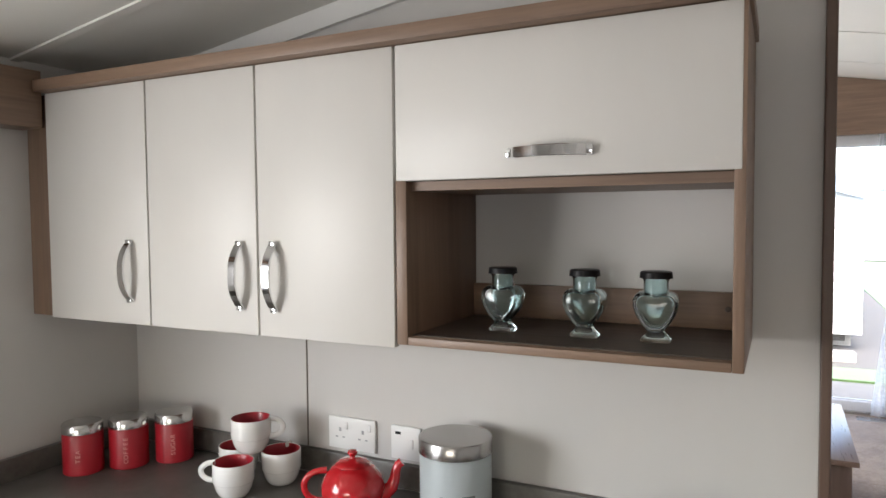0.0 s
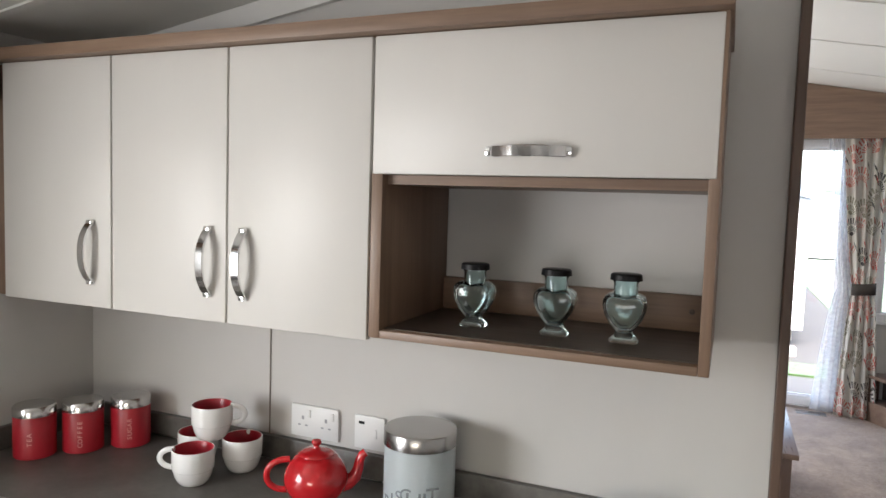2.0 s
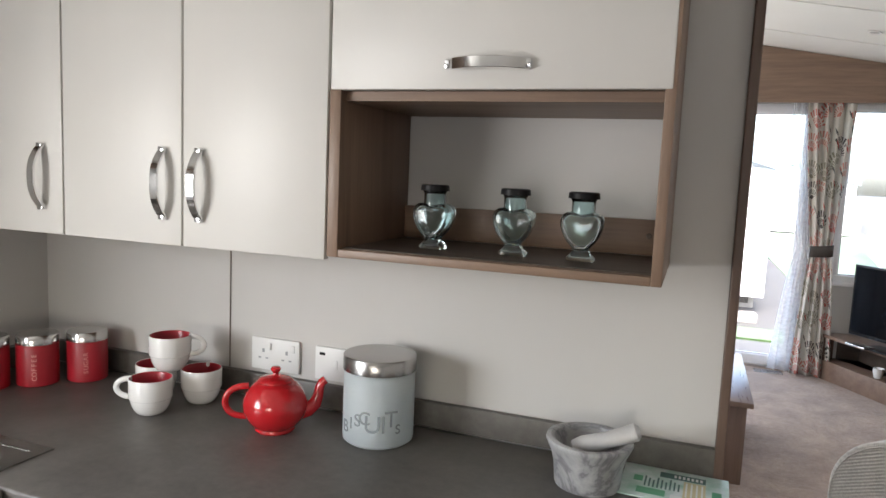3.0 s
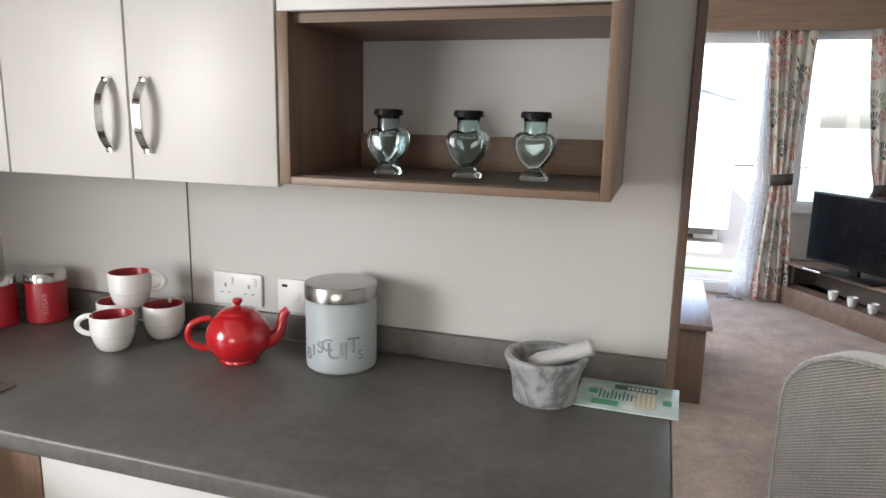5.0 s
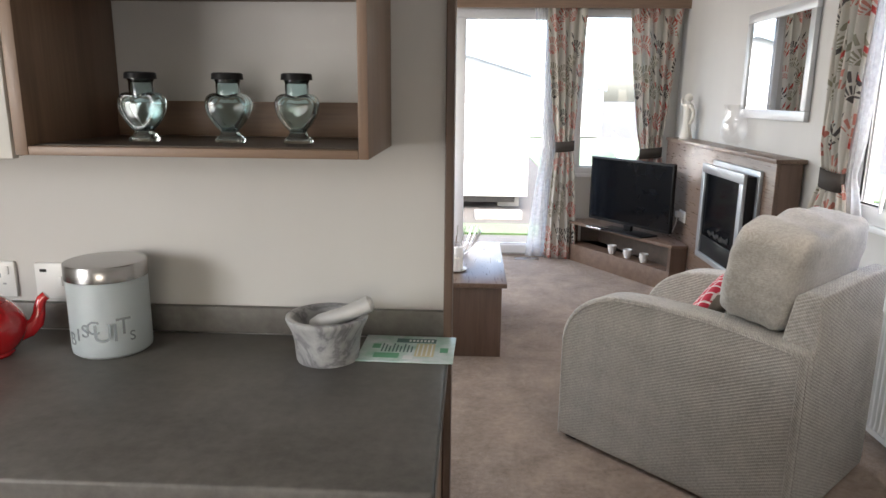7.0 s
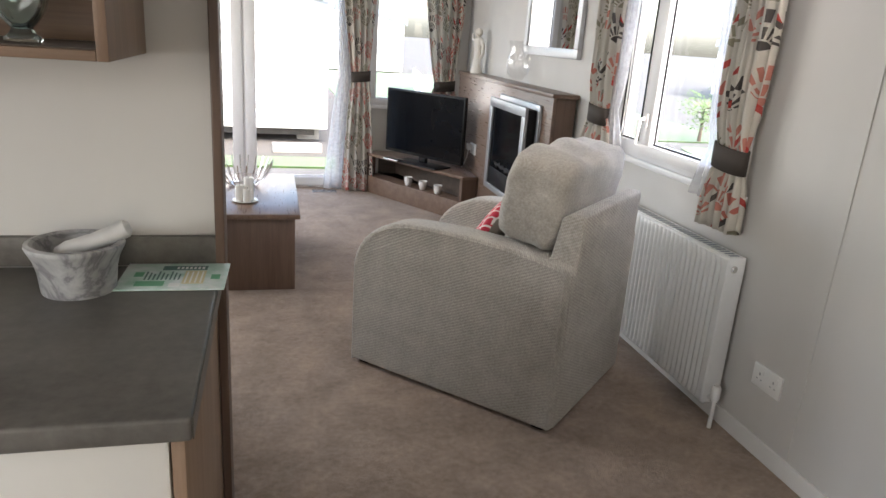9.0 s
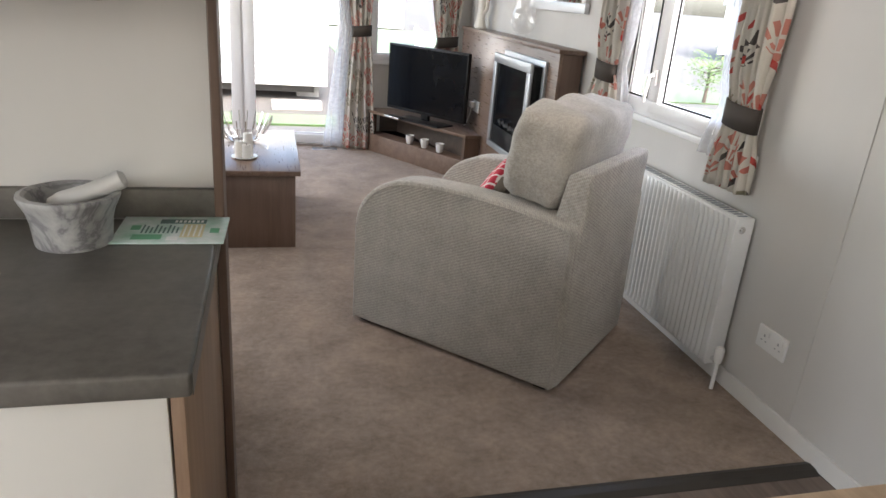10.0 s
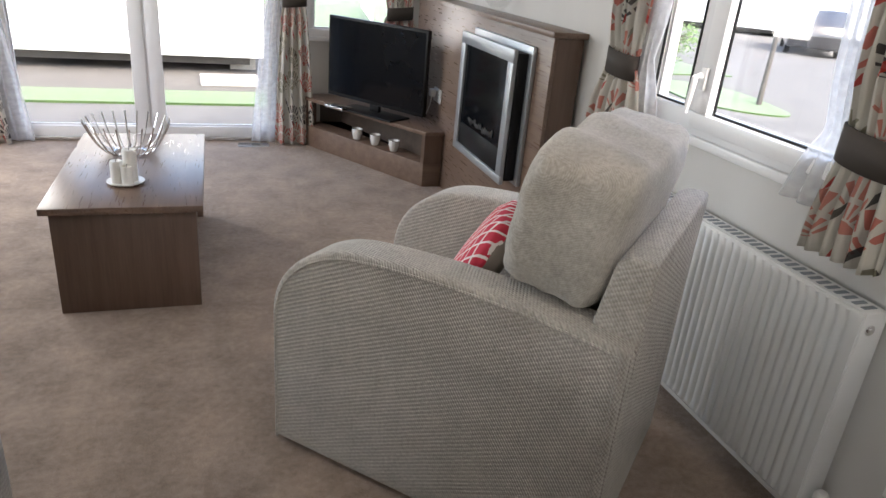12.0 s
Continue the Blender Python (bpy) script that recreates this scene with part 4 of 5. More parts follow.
k = thing("seed_packet", 0.142, 1.516, 0.9008, -1.5, "flat pale green printed food packet on the worktop", "packet")
k.scale = (1, 1, 0.4)
bm = box((-0.104, -0.079, 0.001), (0.104, 0.079, 0.009), 0.0015)
part("pouch", bm, PACKET_BASE, k)
for nm, lo, hi, mat in (("print_panel", (-0.070, -0.060), (-0.015, -0.032), PACKET_GREEN), ("print_panel", (-0.030, 0.034), (0.060, 0.060), PACKET_DARK), ("print_panel", (0.018, -0.048), (0.060, 0.030), PACKET_YELLOW), ("print_panel", (0.072, -0.022), (0.090, 0.006), PACKET_GREEN), ("print_panel", (-0.080, -0.005), (-0.062, 0.022), PACKET_GREEN), ("white_patch", (-0.005, -0.064), (0.016, -0.044), PACKET_WHITE)):
    part(nm, box((*lo, 0.0091), (*hi, 0.0097)), mat, k)
for i in range(9):
    part("print_bar", box((-0.058 + i * 0.0082, -0.024, 0.0091), (-0.0545 + i * 0.0082, 0.026 - 0.008 * (i % 3), 0.0097)), PACKET_DARK, k)
for i in range(7):
    part("print_bar", box((-0.002 + i * 0.0085, 0.040, 0.0098), (0.003 + i * 0.0085, 0.054, 0.0101)), PACKET_WHITE, k)
for i in range(4):
    part("print_bar", box((0.022 + i * 0.010, -0.044, 0.0098), (0.0255 + i * 0.010, 0.024, 0.0101)), PACKET_WHITE, k)


def wall_socket(name, m, gangs, label, switch_only=False):
    s = thing(name, label=label, category="socket")
    s.matrix_world = m
    w = 0.148 if gangs == 2 else 0.088
    part("plate", box((-w / 2, -0.010, -0.0435), (w / 2, 0.0, 0.0435), 0.003), PLASTIC, s)
    for g in range(gangs):
        cx = (g - (gangs - 1) / 2) * 0.072
        if not switch_only:
            part("slot", box((cx - 0.0035, -0.0108, 0.004), (cx + 0.0035, -0.0098, 0.014)), SLOT, s)
            for d in (-0.011, 0.011):
                part("slot", box((cx + d - 0.004, -0.0108, -0.013), (cx + d + 0.004, -0.0098, -0.009)), SLOT, s)
        sx = cx + (0.02 if not switch_only else 0.018)
        part("rocker", box((sx - 0.005, -0.0135, 0.012 if not switch_only else -0.012), (sx + 0.005, -0.010, 0.032 if not switch_only else 0.012), 0.0015), PLASTIC, s)
    if switch_only:
        part("neon", box((-0.03, -0.0112, 0.022), (-0.014, -0.0098, 0.029)), BLACK, s, "dark neon window")
    return s


wall_socket("double_socket", pose(-0.878, YP, 1.017), 2, "white double wall socket above the worktop")
wall_socket("fused_switch", pose(-0.712, YP, 1.015), 1, "white fused spur switch on the kitchen wall", True)
wall_socket("double_socket", Matrix.Translation((XR, 1.967, 0.298)) @ Matrix.Rotation(radians(-90), 4, "Z"), 2, "white double wall socket low on the side wall")

# ---- dining table corner ----
d = thing("dining_table", 0.868, 0.783, 0, label="light oak dining table with a thick top", category="table")
part("tabletop", box((0, -1.1, 0.705), (0.75, 0, 0.75), 0.006), LIGHT_OAK, d)
for x, y in ((0.03, -0.09), (0.03, -1.07), (0.66, -0.09), (0.66, -1.07)):
    part("leg", box((x, y, 0), (x + 0.06, y + 0.06, 0.704), 0.004), LIGHT_OAK, d)
tagged(part("placemat", box((0.886, 0.26, 0.7505), (1.40, 0.657, 0.7545), 0.0015), TWEED), "brown and cream woven tweed placemat on the table", "placemat")

# ---- lounge: armchair ----
ch = thing("armchair", 0.672, 2.872, 0, math.degrees(math.atan2(-0.724, 0.69)), "oatmeal woven fabric armchair with curved arms", "armchair")
AW, CW, CD = 0.135, 0.76, 0.975


def arm_outline():
    pts = [(CD, 0.015), (0.0, 0.015), (0.0, 0.44)]
    for i in range(1, 10):
        a = math.pi / 2 * i / 10
        pts.append((0.30 - 0.30 * math.cos(a), 0.44 + 0.25 * math.sin(a)))
    for i in range(0, 11):
        u = i / 10
        pts.append((0.34 + (CD - 0.34) * u, 0.694 + 0.012 * math.sin(u * math.pi * 0.8) - 0.04 * u ** 2))
    return pts


for y in (0.0, CW - AW):
    bm = prism(arm_outline(), y, y + AW, 0.016, axis="y")
    part("arm", bm, CLOTH, ch, smooth=60)
for y in (0.002, CW - 0.002):
    seam = [Vector(p) for p in arm_outline()]
    seam = [p + Vector((0.014 if p.x < 0.3 else -0.014 if p.x > CD - 0.02 else 0.0, -0.014 if p.y > 0.3 else 0.0)) for p in seam[1:]] + [Vector((CD - 0.014, 0.02))]
    part("piping", tube([(p.x, y, p.y) for p in seam], 0.0045, 6), CLOTH, ch, "matching welt piping along the arm")
part("base", box((0.03, AW + 0.003, 0.02), (CD - 0.03, CW - AW - 0.003, 0.28), 0.02), CLOTH, ch)
part("seat_cushion", pillow(0.70, CW - 2 * AW - 0.012, 0.19, 6, 14, 0.015, 1.0, (0.37, CW / 2, 0.37)), CLOTH, ch, smooth=80)
bm = prism([(0.80, 0.285), (CD, 0.285), (CD + 0.012, 0.83), (0.985, 0.848), (0.93, 0.85), (0.90, 0.83)], 0.06, CW - 0.06, 0.014, axis="y")
part("back_frame", bm, CLOTH, ch, smooth=60)
bm = box((CD - 0.015, 0.03, 0.02), (CD + 0.004, CW - 0.03, 0.64), 0.006)
part("back_panel", bm, CLOTH, ch)
bm = pillow(0.27, CW - 0.10, 0.37, 6.0, 22, 0.030, 3.0, (0, 0, 0.045))
for v in bm.verts:
    # soft folds drawn in along the top and a sagging middle
    if v.co.z > 0.10:
        v.co.z += 0.010 * math.sin(v.co.y * 26 + v.co.x * 9) - 0.018 * (1 - (2 * v.co.y / CW) ** 2)
join(bm, pillow(0.20, CW - 2 * AW - 0.014, 0.30, 6.0, 10, 0.02, 4.0, (-0.02, 0, -0.20)))
part("back_cushion", bm, SOFT_CLOTH, ch, smooth=80, at=pose(0.762, CW / 2, 0.822, 0, 9, 0))
for x in (0.06, CD - 0.06):
    for y in (0.05, CW - 0.05):
        part("foot", box((x - 0.025, y - 0.025, 0), (x + 0.025, y + 0.025, 0.02)), BLACK, ch)
cu = thing("cushion", label="red scatter cushion with a white lattice on the armchair", category="cushion")
cu.matrix_world = ch.matrix_world @ pose(0.47, 0.33, 0.62, 0, 30, 16)
part("cover", pillow(0.11, 0.38, 0.36, 2.8, 14, 0.03, 5.0), LATTICE, cu, smooth=80)
part("back_cover", pillow(0.09, 0.385, 0.365, 2.8, 12, 0.03, 5.0, (0.012, 0, 0)), TAUPE, cu, "plain taupe back", smooth=80)

# sofa end behind the partition
so = thing("sofa", XL + 0.06, 1.75, 0, label="oatmeal woven fabric sofa behind the partition", category="sofa")
part("arm", pillow(0.86, 0.72, 0.60, 10, 12, 0.004, 8.0, (1.31, 0.46, 0.315)), CLOTH, so, smooth=80)
part("base", box((0.02, 0.05, 0.02), (0.80, 2.6, 0.30), 0.02), CLOTH, so)
part("back", box((0.0, 0.05, 0.31), (0.20, 2.6, 0.80), 0.04), CLOTH, so)
for q in range(2):
    part("seat_cushion", pillow(0.62, 0.96, 0.17, 6, 10, 0.01, 9.0 + q, (0.52, 1.05 + q * 0.98, 0.39)), CLOTH, so, smooth=80)
part("arm", box((0.02, 2.605, 0.02), (0.80, 2.78, 0.62), 0.04), CLOTH, so)

# ---- radiator ----
r = thing("radiator", XR, 2.175, 0.09, label="white panel radiator with ribbed face on the side wall", category="radiator")
RL, RH = 1.60, 0.61
part("back_panel", box((-0.045, 0.01, 0.01), (-0.030, RL - 0.01, RH - 0.01), 0.003), RADIATOR, r)
bm = bmesh.new()
n = 48
pitch = (RL - 0.06) / n
outline = [(-0.092, 0.0), (-0.104, 0.004), (-0.104, 0.03)]
for i in range(n):
    y = 0.03 + i * pitch
    outline += [(-0.104, y + pitch * 0.30), (-0.096, y + pitch * 0.42), (-0.096, y + pitch * 0.70), (-0.104, y + pitch * 0.82)]
outline += [(-0.104, RL - 0.004), (-0.092, RL)]
rows = []
for z, dx in ((0.0, 0.01), (0.012, 0.0), (0.045, 0.0), (RH - 0.045, 0.0), (RH - 0.012, 0.0), (RH, 0.01)):
    flat = z < 0.04 or z > RH - 0.04
    rows.append([bm.verts.new(((-0.104 if flat and x > -0.1 and 0.01 < y < RL - 0.01 else x) + dx, y, z)) for x, y in outline])
for p, q in zip(rows, rows[1:]):
    for a in range(len(outline) - 1):
        bm.faces.new((p[a], p[a + 1], q[a + 1], q[a]))
fp = part("front_panel", bm, RADIATOR, r, smooth=50)
fp.modifiers.new("thickness", "SOLIDIFY").thickness = 0.003
for y0, y1 in ((0.0, 0.005), (RL - 0.005, RL)):
    part("side_cover", box((-0.100, y0, 0.005), (-0.028, y1, RH), 0.002), RADIATOR, r)
g = part("top_grille", box((-0.098, 0.005, RH - 0.004), (-0.030, RL - 0.005, RH), 0.001), RADIATOR, r)
for i in range(56):
    part("grille_slot", box((-0.085, 0.02 + i * 0.0278, RH), (-0.045, 0.034 + i * 0.0278, RH + 0.0015)), GREYPRINT, g)
part("bleed_plug", lathe([(0, 0.008), (0.007, 0.008), (0.008, 0.003), (0.014, 0.003), (0.014, 0.0)], 20), CHROME, r, at=Matrix.Translation((-0.075, 0, RH - 0.045)) @ Matrix.Rotation(radians(90), 4, "X"))
part("bracket", box((-0.030, 0.2, 0.1), (-0.001, 0.23, 0.5)), RADIATOR, r)
v = part("valve", tube([(-0.07, 0.0, 0.03), (-0.07, -0.035, 0.03)], 0.010, 12), CHROME, r, "chrome valve body")
part("valve_head", tube([(-0.07, -0.035, 0.028), (-0.07, -0.035, 0.045), (-0.07, -0.035, 0.085), (-0.07, -0.035, 0.095)], [0.013, 0.018, 0.019, 0.013], 18), PLASTIC, v, "white thermostatic valve head")
part("pipe", tube([(-0.07, -0.035, 0.03), (-0.07, -0.035, -0.089)], 0.0085, 12), PLASTIC, v, "white pipe")

# ---- lounge: coffee table and things on it ----
ct = thing("coffee_table", -0.055, 3.77, 0, label="dark walnut-effect box coffee table", category="table")
TW, TL = 0.52, 1.03
part("tabletop", box((-0.022, -0.03, 0.415), (TW + 0.022, TL + 0.03, 0.442), 0.003), WALNUT_Y, ct)
part("end_panel", box((0.005, 0.0, 0.0), (TW - 0.005, 0.022, 0.4148), 0.0015), WALNUT_DARK_Z, ct)
part("end_panel", box((0.005, TL - 0.022, 0.0), (TW - 0.005, TL, 0.4148), 0.0015), WALNUT_DARK_Z, ct)
part("centre_panel", box((TW / 2 - 0.01, 0.023, 0.0), (TW / 2 + 0.01, TL - 0.023, 0.4148)), WALNUT_Y, ct)
part("lower_shelf", box((0.02, 0.023, 0.20), (TW / 2 - 0.0105, TL - 0.023, 0.218)), WALNUT_Y, ct)
part("lower_shelf", box((TW / 2 + 0.0105, 0.023, 0.20), (TW - 0.02, TL - 0.023, 0.218)), WALNUT_Y, ct)
bw = thing("wire_bowl", 0.165, 4.47, 0.442, label="open silver wire bowl on the coffee table", category="bowl")
part("ring", tube([(0.07 * math.cos(a), 0.07 * math.sin(a), 0.005) for a in [2 * math.pi * i / 30 for i in range(31)]], 0.004, 8, caps=False), CHROME, bw)
for i in range(22):
    a = 2 * math.pi * i / 22
    pts = [((0.07 + 0.115 * s ** 0.75) * math.cos(a), (0.07 + 0.115 * s ** 0.75) * math.sin(a), 0.005 + 0.15 * s ** 1.5) for s in [k / 8 for k in range(9)]]
    part("wire", tube(pts, 0.0032, 6), CHROME, bw)
pl = thing("candle_plate", 0.190, 4.03, 0.442, label="round white candle plate on the coffee table", category="plate")
part("dish", lathe([(0, 0.004), (0.045, 0.003), (0.05, 0), (0.062, 0.004), (0.072, 0.010), (0.071, 0.012), (0.055, 0.008), (0, 0.008)], 40), CERAMIC, pl)
for x, y, rr, h in ((0.02, 0.012, 0.027, 0.13), (-0.028, -0.012, 0.024, 0.09), (0.012, -0.038, 0.022, 0.075)):
    cd = thing("candle", 0.190 + x, 4.03 + y, 0.450, label="white pillar candle on the plate", category="candle", group="candles")
    part("wax", lathe([(0, 0), (rr, 0), (rr, h - 0.004), (rr - 0.003, h), (rr * 0.5, h - 0.004), (0, h - 0.005)], 28), WAX, cd)
    part("wick", tube([(0, 0, h - 0.006), (0.001, 0, h + 0.004), (0.003, 0, h + 0.008)], 0.0012, 6), BLACK, cd)

# ---- lounge: corner television unit, fireplace ----
st = thing("tv_stand", 0, 0, 0, label="walnut-effect corner television stand with an open shelf", category="stand")
A, B = Vector((1.165, 6.245, 0)), Vector((1.80, 5.20, 0))
HT = 0.365
top = [(1.165, 6.245), (1.80, 5.20), (1.925, 5.20), (1.925, 6.34), (1.165, 6.34)]
part("top", prism(top, HT - 0.024, HT, 0.002), WALNUT_Y, st)
inn = [(A.x + 0.012, A.y + 0.004), (B.x + 0.002, B.y + 0.012), (1.923, B.y + 0.012), (1.923, 6.338), (A.x + 0.012, 6.338)]
part("lower_box", prism(inn, 0.0, 0.155, 0.002), WALNUT_X, st)
mid_n = Vector((0.855, 0.518, 0))
back = [A + mid_n * 0.30 + Vector((0.02, 0.0, 0)), B + mid_n * 0.10, Vector((1.923, 5.30, 0)), Vector((1.923, 6.338, 0)), Vector((1.3, 6.338, 0))]
# inside of the open shelf, the recess's shade put into its dark colour
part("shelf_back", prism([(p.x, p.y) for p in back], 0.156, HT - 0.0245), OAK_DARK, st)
part("side_panel", prism([(B.x + 0.002, B.y + 0.006), (1.923, B.y + 0.006), (1.923, B.y + 0.03), (B.x - 0.012, B.y + 0.03)], 0.156, HT - 0.0245), WALNUT_DARK_Z, st)
part("side_panel", prism([(A.x + 0.012, A.y + 0.004), (A.x + 0.024, A.y - 0.016), (A.x + 0.10, A.y + 0.03), (A.x + 0.10, 6.338), (A.x + 0.012, 6.338)], 0.156, HT - 0.0245), WALNUT_DARK_Z, st)
for s in (0.43, 0.58, 0.73):
    p = A.lerp(B, s) + mid_n * 0.06
    po = thing("white_pot", p.x, p.y, 0.156, label="small white ceramic pot on the stand's shelf", category="pot", group="white pots")
    part("cup", lathe([(0, 0.002), (0.022, 0), (0.026, 0.004), (0.036, 0.045), (0.035, 0.062), (0.038, 0.072), (0.036, 0.074), (0.032, 0.066), (0.030, 0.03), (0, 0.02)], 28), CERAMIC, po)
tv = thing("television", label="black flat screen television, switched off, on the corner stand", category="television")
tl, trr = Vector((1.315, 6.06, 0)), Vector((1.815, 5.335, 0))
tv.matrix_world = Matrix.Translation(((tl + trr) / 2) + Vector((0, 0, HT))) @ Matrix.Rotation(math.atan2(trr.y - tl.y, trr.x - tl.x), 4, "Z")
w2 = (trr - tl).length / 2
part("housing", box((-w2, 0.0, 0.06), (w2, 0.035, 0.60), 0.006), BLACK, tv)
part("bulge", box((-w2 * 0.6, 0.036, 0.12), (w2 * 0.6, 0.07, 0.45), 0.02), BLACK, tv)
part("screen", box((-w2 + 0.016, -0.0015, 0.085), (w2 - 0.016, -0.0002, 0.584)), SCREEN, tv, "dark glossy screen")
part("neck", box((-0.04, 0.01, 0.012), (0.04, 0.04, 0.07), 0.004), BLACK, tv)
part("foot", box((-0.25, -0.10, 0.0), (0.25, 0.10, 0.012), 0.005), BLACK, tv)
bx = thing("media_box", 1.36, 5.86, HT, -58, "slim grey box lying beside the television foot", "box")
part("case", box((-0.09, -0.05, 0), (0.09, 0.05, 0.018), 0.004), STEEL, bx)
FX = 1.93
fp = thing("fireplace_surround", 0, 0, 0, label="walnut-effect fireplace surround with a mantel shelf", category="fireplace")
part("front_panel", box((FX, 3.865, 0.0), (FX + 0.02, 5.99, 1.112), 0.002), WALNUT_Y, fp)
part("side_panel", box((FX + 0.021, 3.865, 0.0), (XR - 0.016, 3.885, 1.112), 0.002), WALNUT_DARK_Z, fp)
part("mantel", box((FX - 0.012, 3.853, 1.113), (XR - 0.002, 6.0, 1.138), 0.003), WALNUT_Y, fp)
part("end_panel", box((FX + 0.021, 5.96, 0.0), (XR - 0.016, 5.99, 1.112)), WALNUT_DARK_Z, fp)
fi = thing("gas_fire", FX, 4.395, 0.40, label="silver framed gas fire with a dark glass front", category="fire")
fi.scale = (1, 0.915, 1)
part("outer_frame", box((-0.022, -0.42, 0.0), (-0.001, 0.42, 0.655), 0.004), FIRE_METAL, fi)
part("casing", box((-0.075, -0.385, 0.02), (-0.023, 0.385, 0.62), 0.004), BLACK, fi)
for nm, lo, hi in (("front_frame_top", (-0.098, -0.38, 0.575), (-0.076, 0.40, 0.635)), ("front_frame_bottom", (-0.098, -0.38, 0.0), (-0.076, 0.40, 0.04)), ("front_frame_side", (-0.098, -0.38, 0.04), (-0.076, -0.315, 0.575)), ("front_frame_side", (-0.098, 0.335, 0.04), (-0.076, 0.40, 0.575))):
    part(nm, box(lo, hi, 0.003), FIRE_METAL, fi)
part("glass", box((-0.084, -0.315, 0.16), (-0.079, 0.335, 0.575)), SCREEN, fi)
part("lower_panel", box((-0.088, -0.315, 0.04), (-0.076, 0.335, 0.158), 0.002), BLACK, fi)
bm = bmesh.new()
rnd = random.Random(2)
for i in range(12):
    x, y, z, r2 = -0.088, -0.18 + 0.033 * i, 0.185 + 0.02 * rnd.random(), 0.012 + 0.008 * rnd.random()
    b3 = bmesh.new()
    bmesh.ops.create_icosphere(b3, subdivisions=1, radius=r2)
    for v3 in b3.verts:
        v3.co = Vector((v3.co.x * 0.25 + x, v3.co.y + y, v3.co.z + z)) + Vector((0, rnd.uniform(-1, 1), rnd.uniform(-1, 1))) * 0.004
    join(bm, b3)
tagged(part("coals", bm, COAL, fi, "grey imitation coals"), kind="stuff")
wall_socket("double_socket", Matrix.Translation((FX, 5.40, 0.56)) @ Matrix.Rotation(radians(-90), 4, "Z"), 2, "white double socket on the fireplace panel")
pg = thing("plug", FX - 0.012, 5.44, 0.57, label="white plug in the socket behind the television", category="plug")
part("body", box((-0.035, -0.024, -0.024), (0, 0.024, 0.024), 0.006), PLASTIC, pg)
part("cable", tube([(-0.02, 0, -0.02), (-0.025, 0.01, -0.08), (-0.03, 0.06, -0.15), (-0.04, 0.10, -0.19)], 0.004, 8), PLASTIC, pg)

# figurine, vase and mirror over the fire
fg = bmesh.new()
lathe([(0, 0), (0.055, 0), (0.06, 0.012), (0.046, 0.05), (0.034, 0.14), (0.036, 0.20), (0.045, 0.25), (0.036, 0.275), (0.016, 0.285), (0.014, 0.295), (0, 0.297)], 32, fg, squash=0.75)
tube([(0.036, 0, 0.262), (0.075, 0.0, 0.215), (0.068, 0.0, 0.15), (0.04, 0.0, 0.12)], [0.017, 0.014, 0.013, 0.012], 12, fg)
tube([(-0.036, 0, 0.262), (-0.07, 0.0, 0.27), (-0.085, 0.0, 0.315)], [0.016, 0.012, 0.009], 12, fg)
bmesh.ops.create_uvsphere(fg, u_segments=20, v_segments=14, radius=0.032, matrix=Matrix.Translation((0, 0, 0.325)))
fo = tagged(part("figurine", fg, STONEWHITE), "abstract pale stoneware figurine standing on the mantel", "figurine")
fo.matrix_world = pose(2.0, 5.74, 1.138, 0, 0, -70)
va = thing("glass_vase", 2.0, 4.72, 1.138, label="clear glass hurricane vase on the mantel", category="vase")
part("glass", lathe([(0, 0.0), (0.06, 0.0), (0.063, 0.006), (0.04, 0.016), (0.035, 0.024), (0.065, 0.05), (0.088, 0.10), (0.08, 0.17), (0.064, 0.22), (0.078, 0.28), (0.0755, 0.281), (0.0615, 0.22), (0.0775, 0.17), (0.0855, 0.10), (0.063, 0.053), (0.03, 0.032), (0, 0.03)], 48), CLEARGLASS, va)
mi = thing("wall_mirror", XR, 4.36, 1.66, label="rectangular mirror in a wide silver-white frame", category="mirror")
MW, MH, FW = 0.455, 0.325, 0.058
for nm, y0, y1, z0, z1 in (("frame_top", -MW, MW, MH - FW, MH), ("frame_bottom", -MW, MW, -MH, -MH + FW), ("frame_side", -MW, -MW + FW, -MH + FW, MH - FW), ("frame_side", MW - FW, MW, -MH + FW, MH - FW)):
    part(nm, box((-0.032, y0, z0), (-0.002, y1, z1), 0.005), FIRE_SILVER, mi)
part("mirror_glass", box((-0.022, -MW + FW, -MH + FW), (-0.016, MW - FW, MH - FW)), MIRROR, mi, "clear mirror glass")
for x, y in ((1.12, 5.25), (1.12, 3.3), (-0.75, 3.3), (-0.75, 5.25)):
    dl = thing("downlight", x, y, lounge_ceiling(x) - 0.003, label="flush round ceiling downlight, switched off", category="light", group="downlights")
    dl.rotation_euler = (0, radians(10 if x > RIDGE else -10), 0)
    part("bezel", lathe([(0.028, 0), (0.042, 0), (0.044, -0.004), (0.04, -0.008), (0.03, -0.006), (0.028, 0)], 36), WHITE_TRIM, dl)
    part("lens", lathe([(0, -0.003), (0.028, -0.003), (0.028, 0)], 30), LAMPGLASS, dl)

# ---- outside ----
GZ = -0.62
tagged(part("ground", box((-400, -400, GZ - 0.5), (400, 400, GZ)), ROAD), "pale grey tarmac ground between the holiday homes", "ground", "", "structure")
for nm, lo, hi in (("lawn", (-9, 10.40, GZ), (4.2, 11.2, GZ + 0.03)), ("lawn_side", (2.3, 14.5, GZ), (12, 36, GZ + 0.03))):
    tagged(part(nm, box(lo, hi), GRASS), "mown green grass", "lawn", "", "structure")

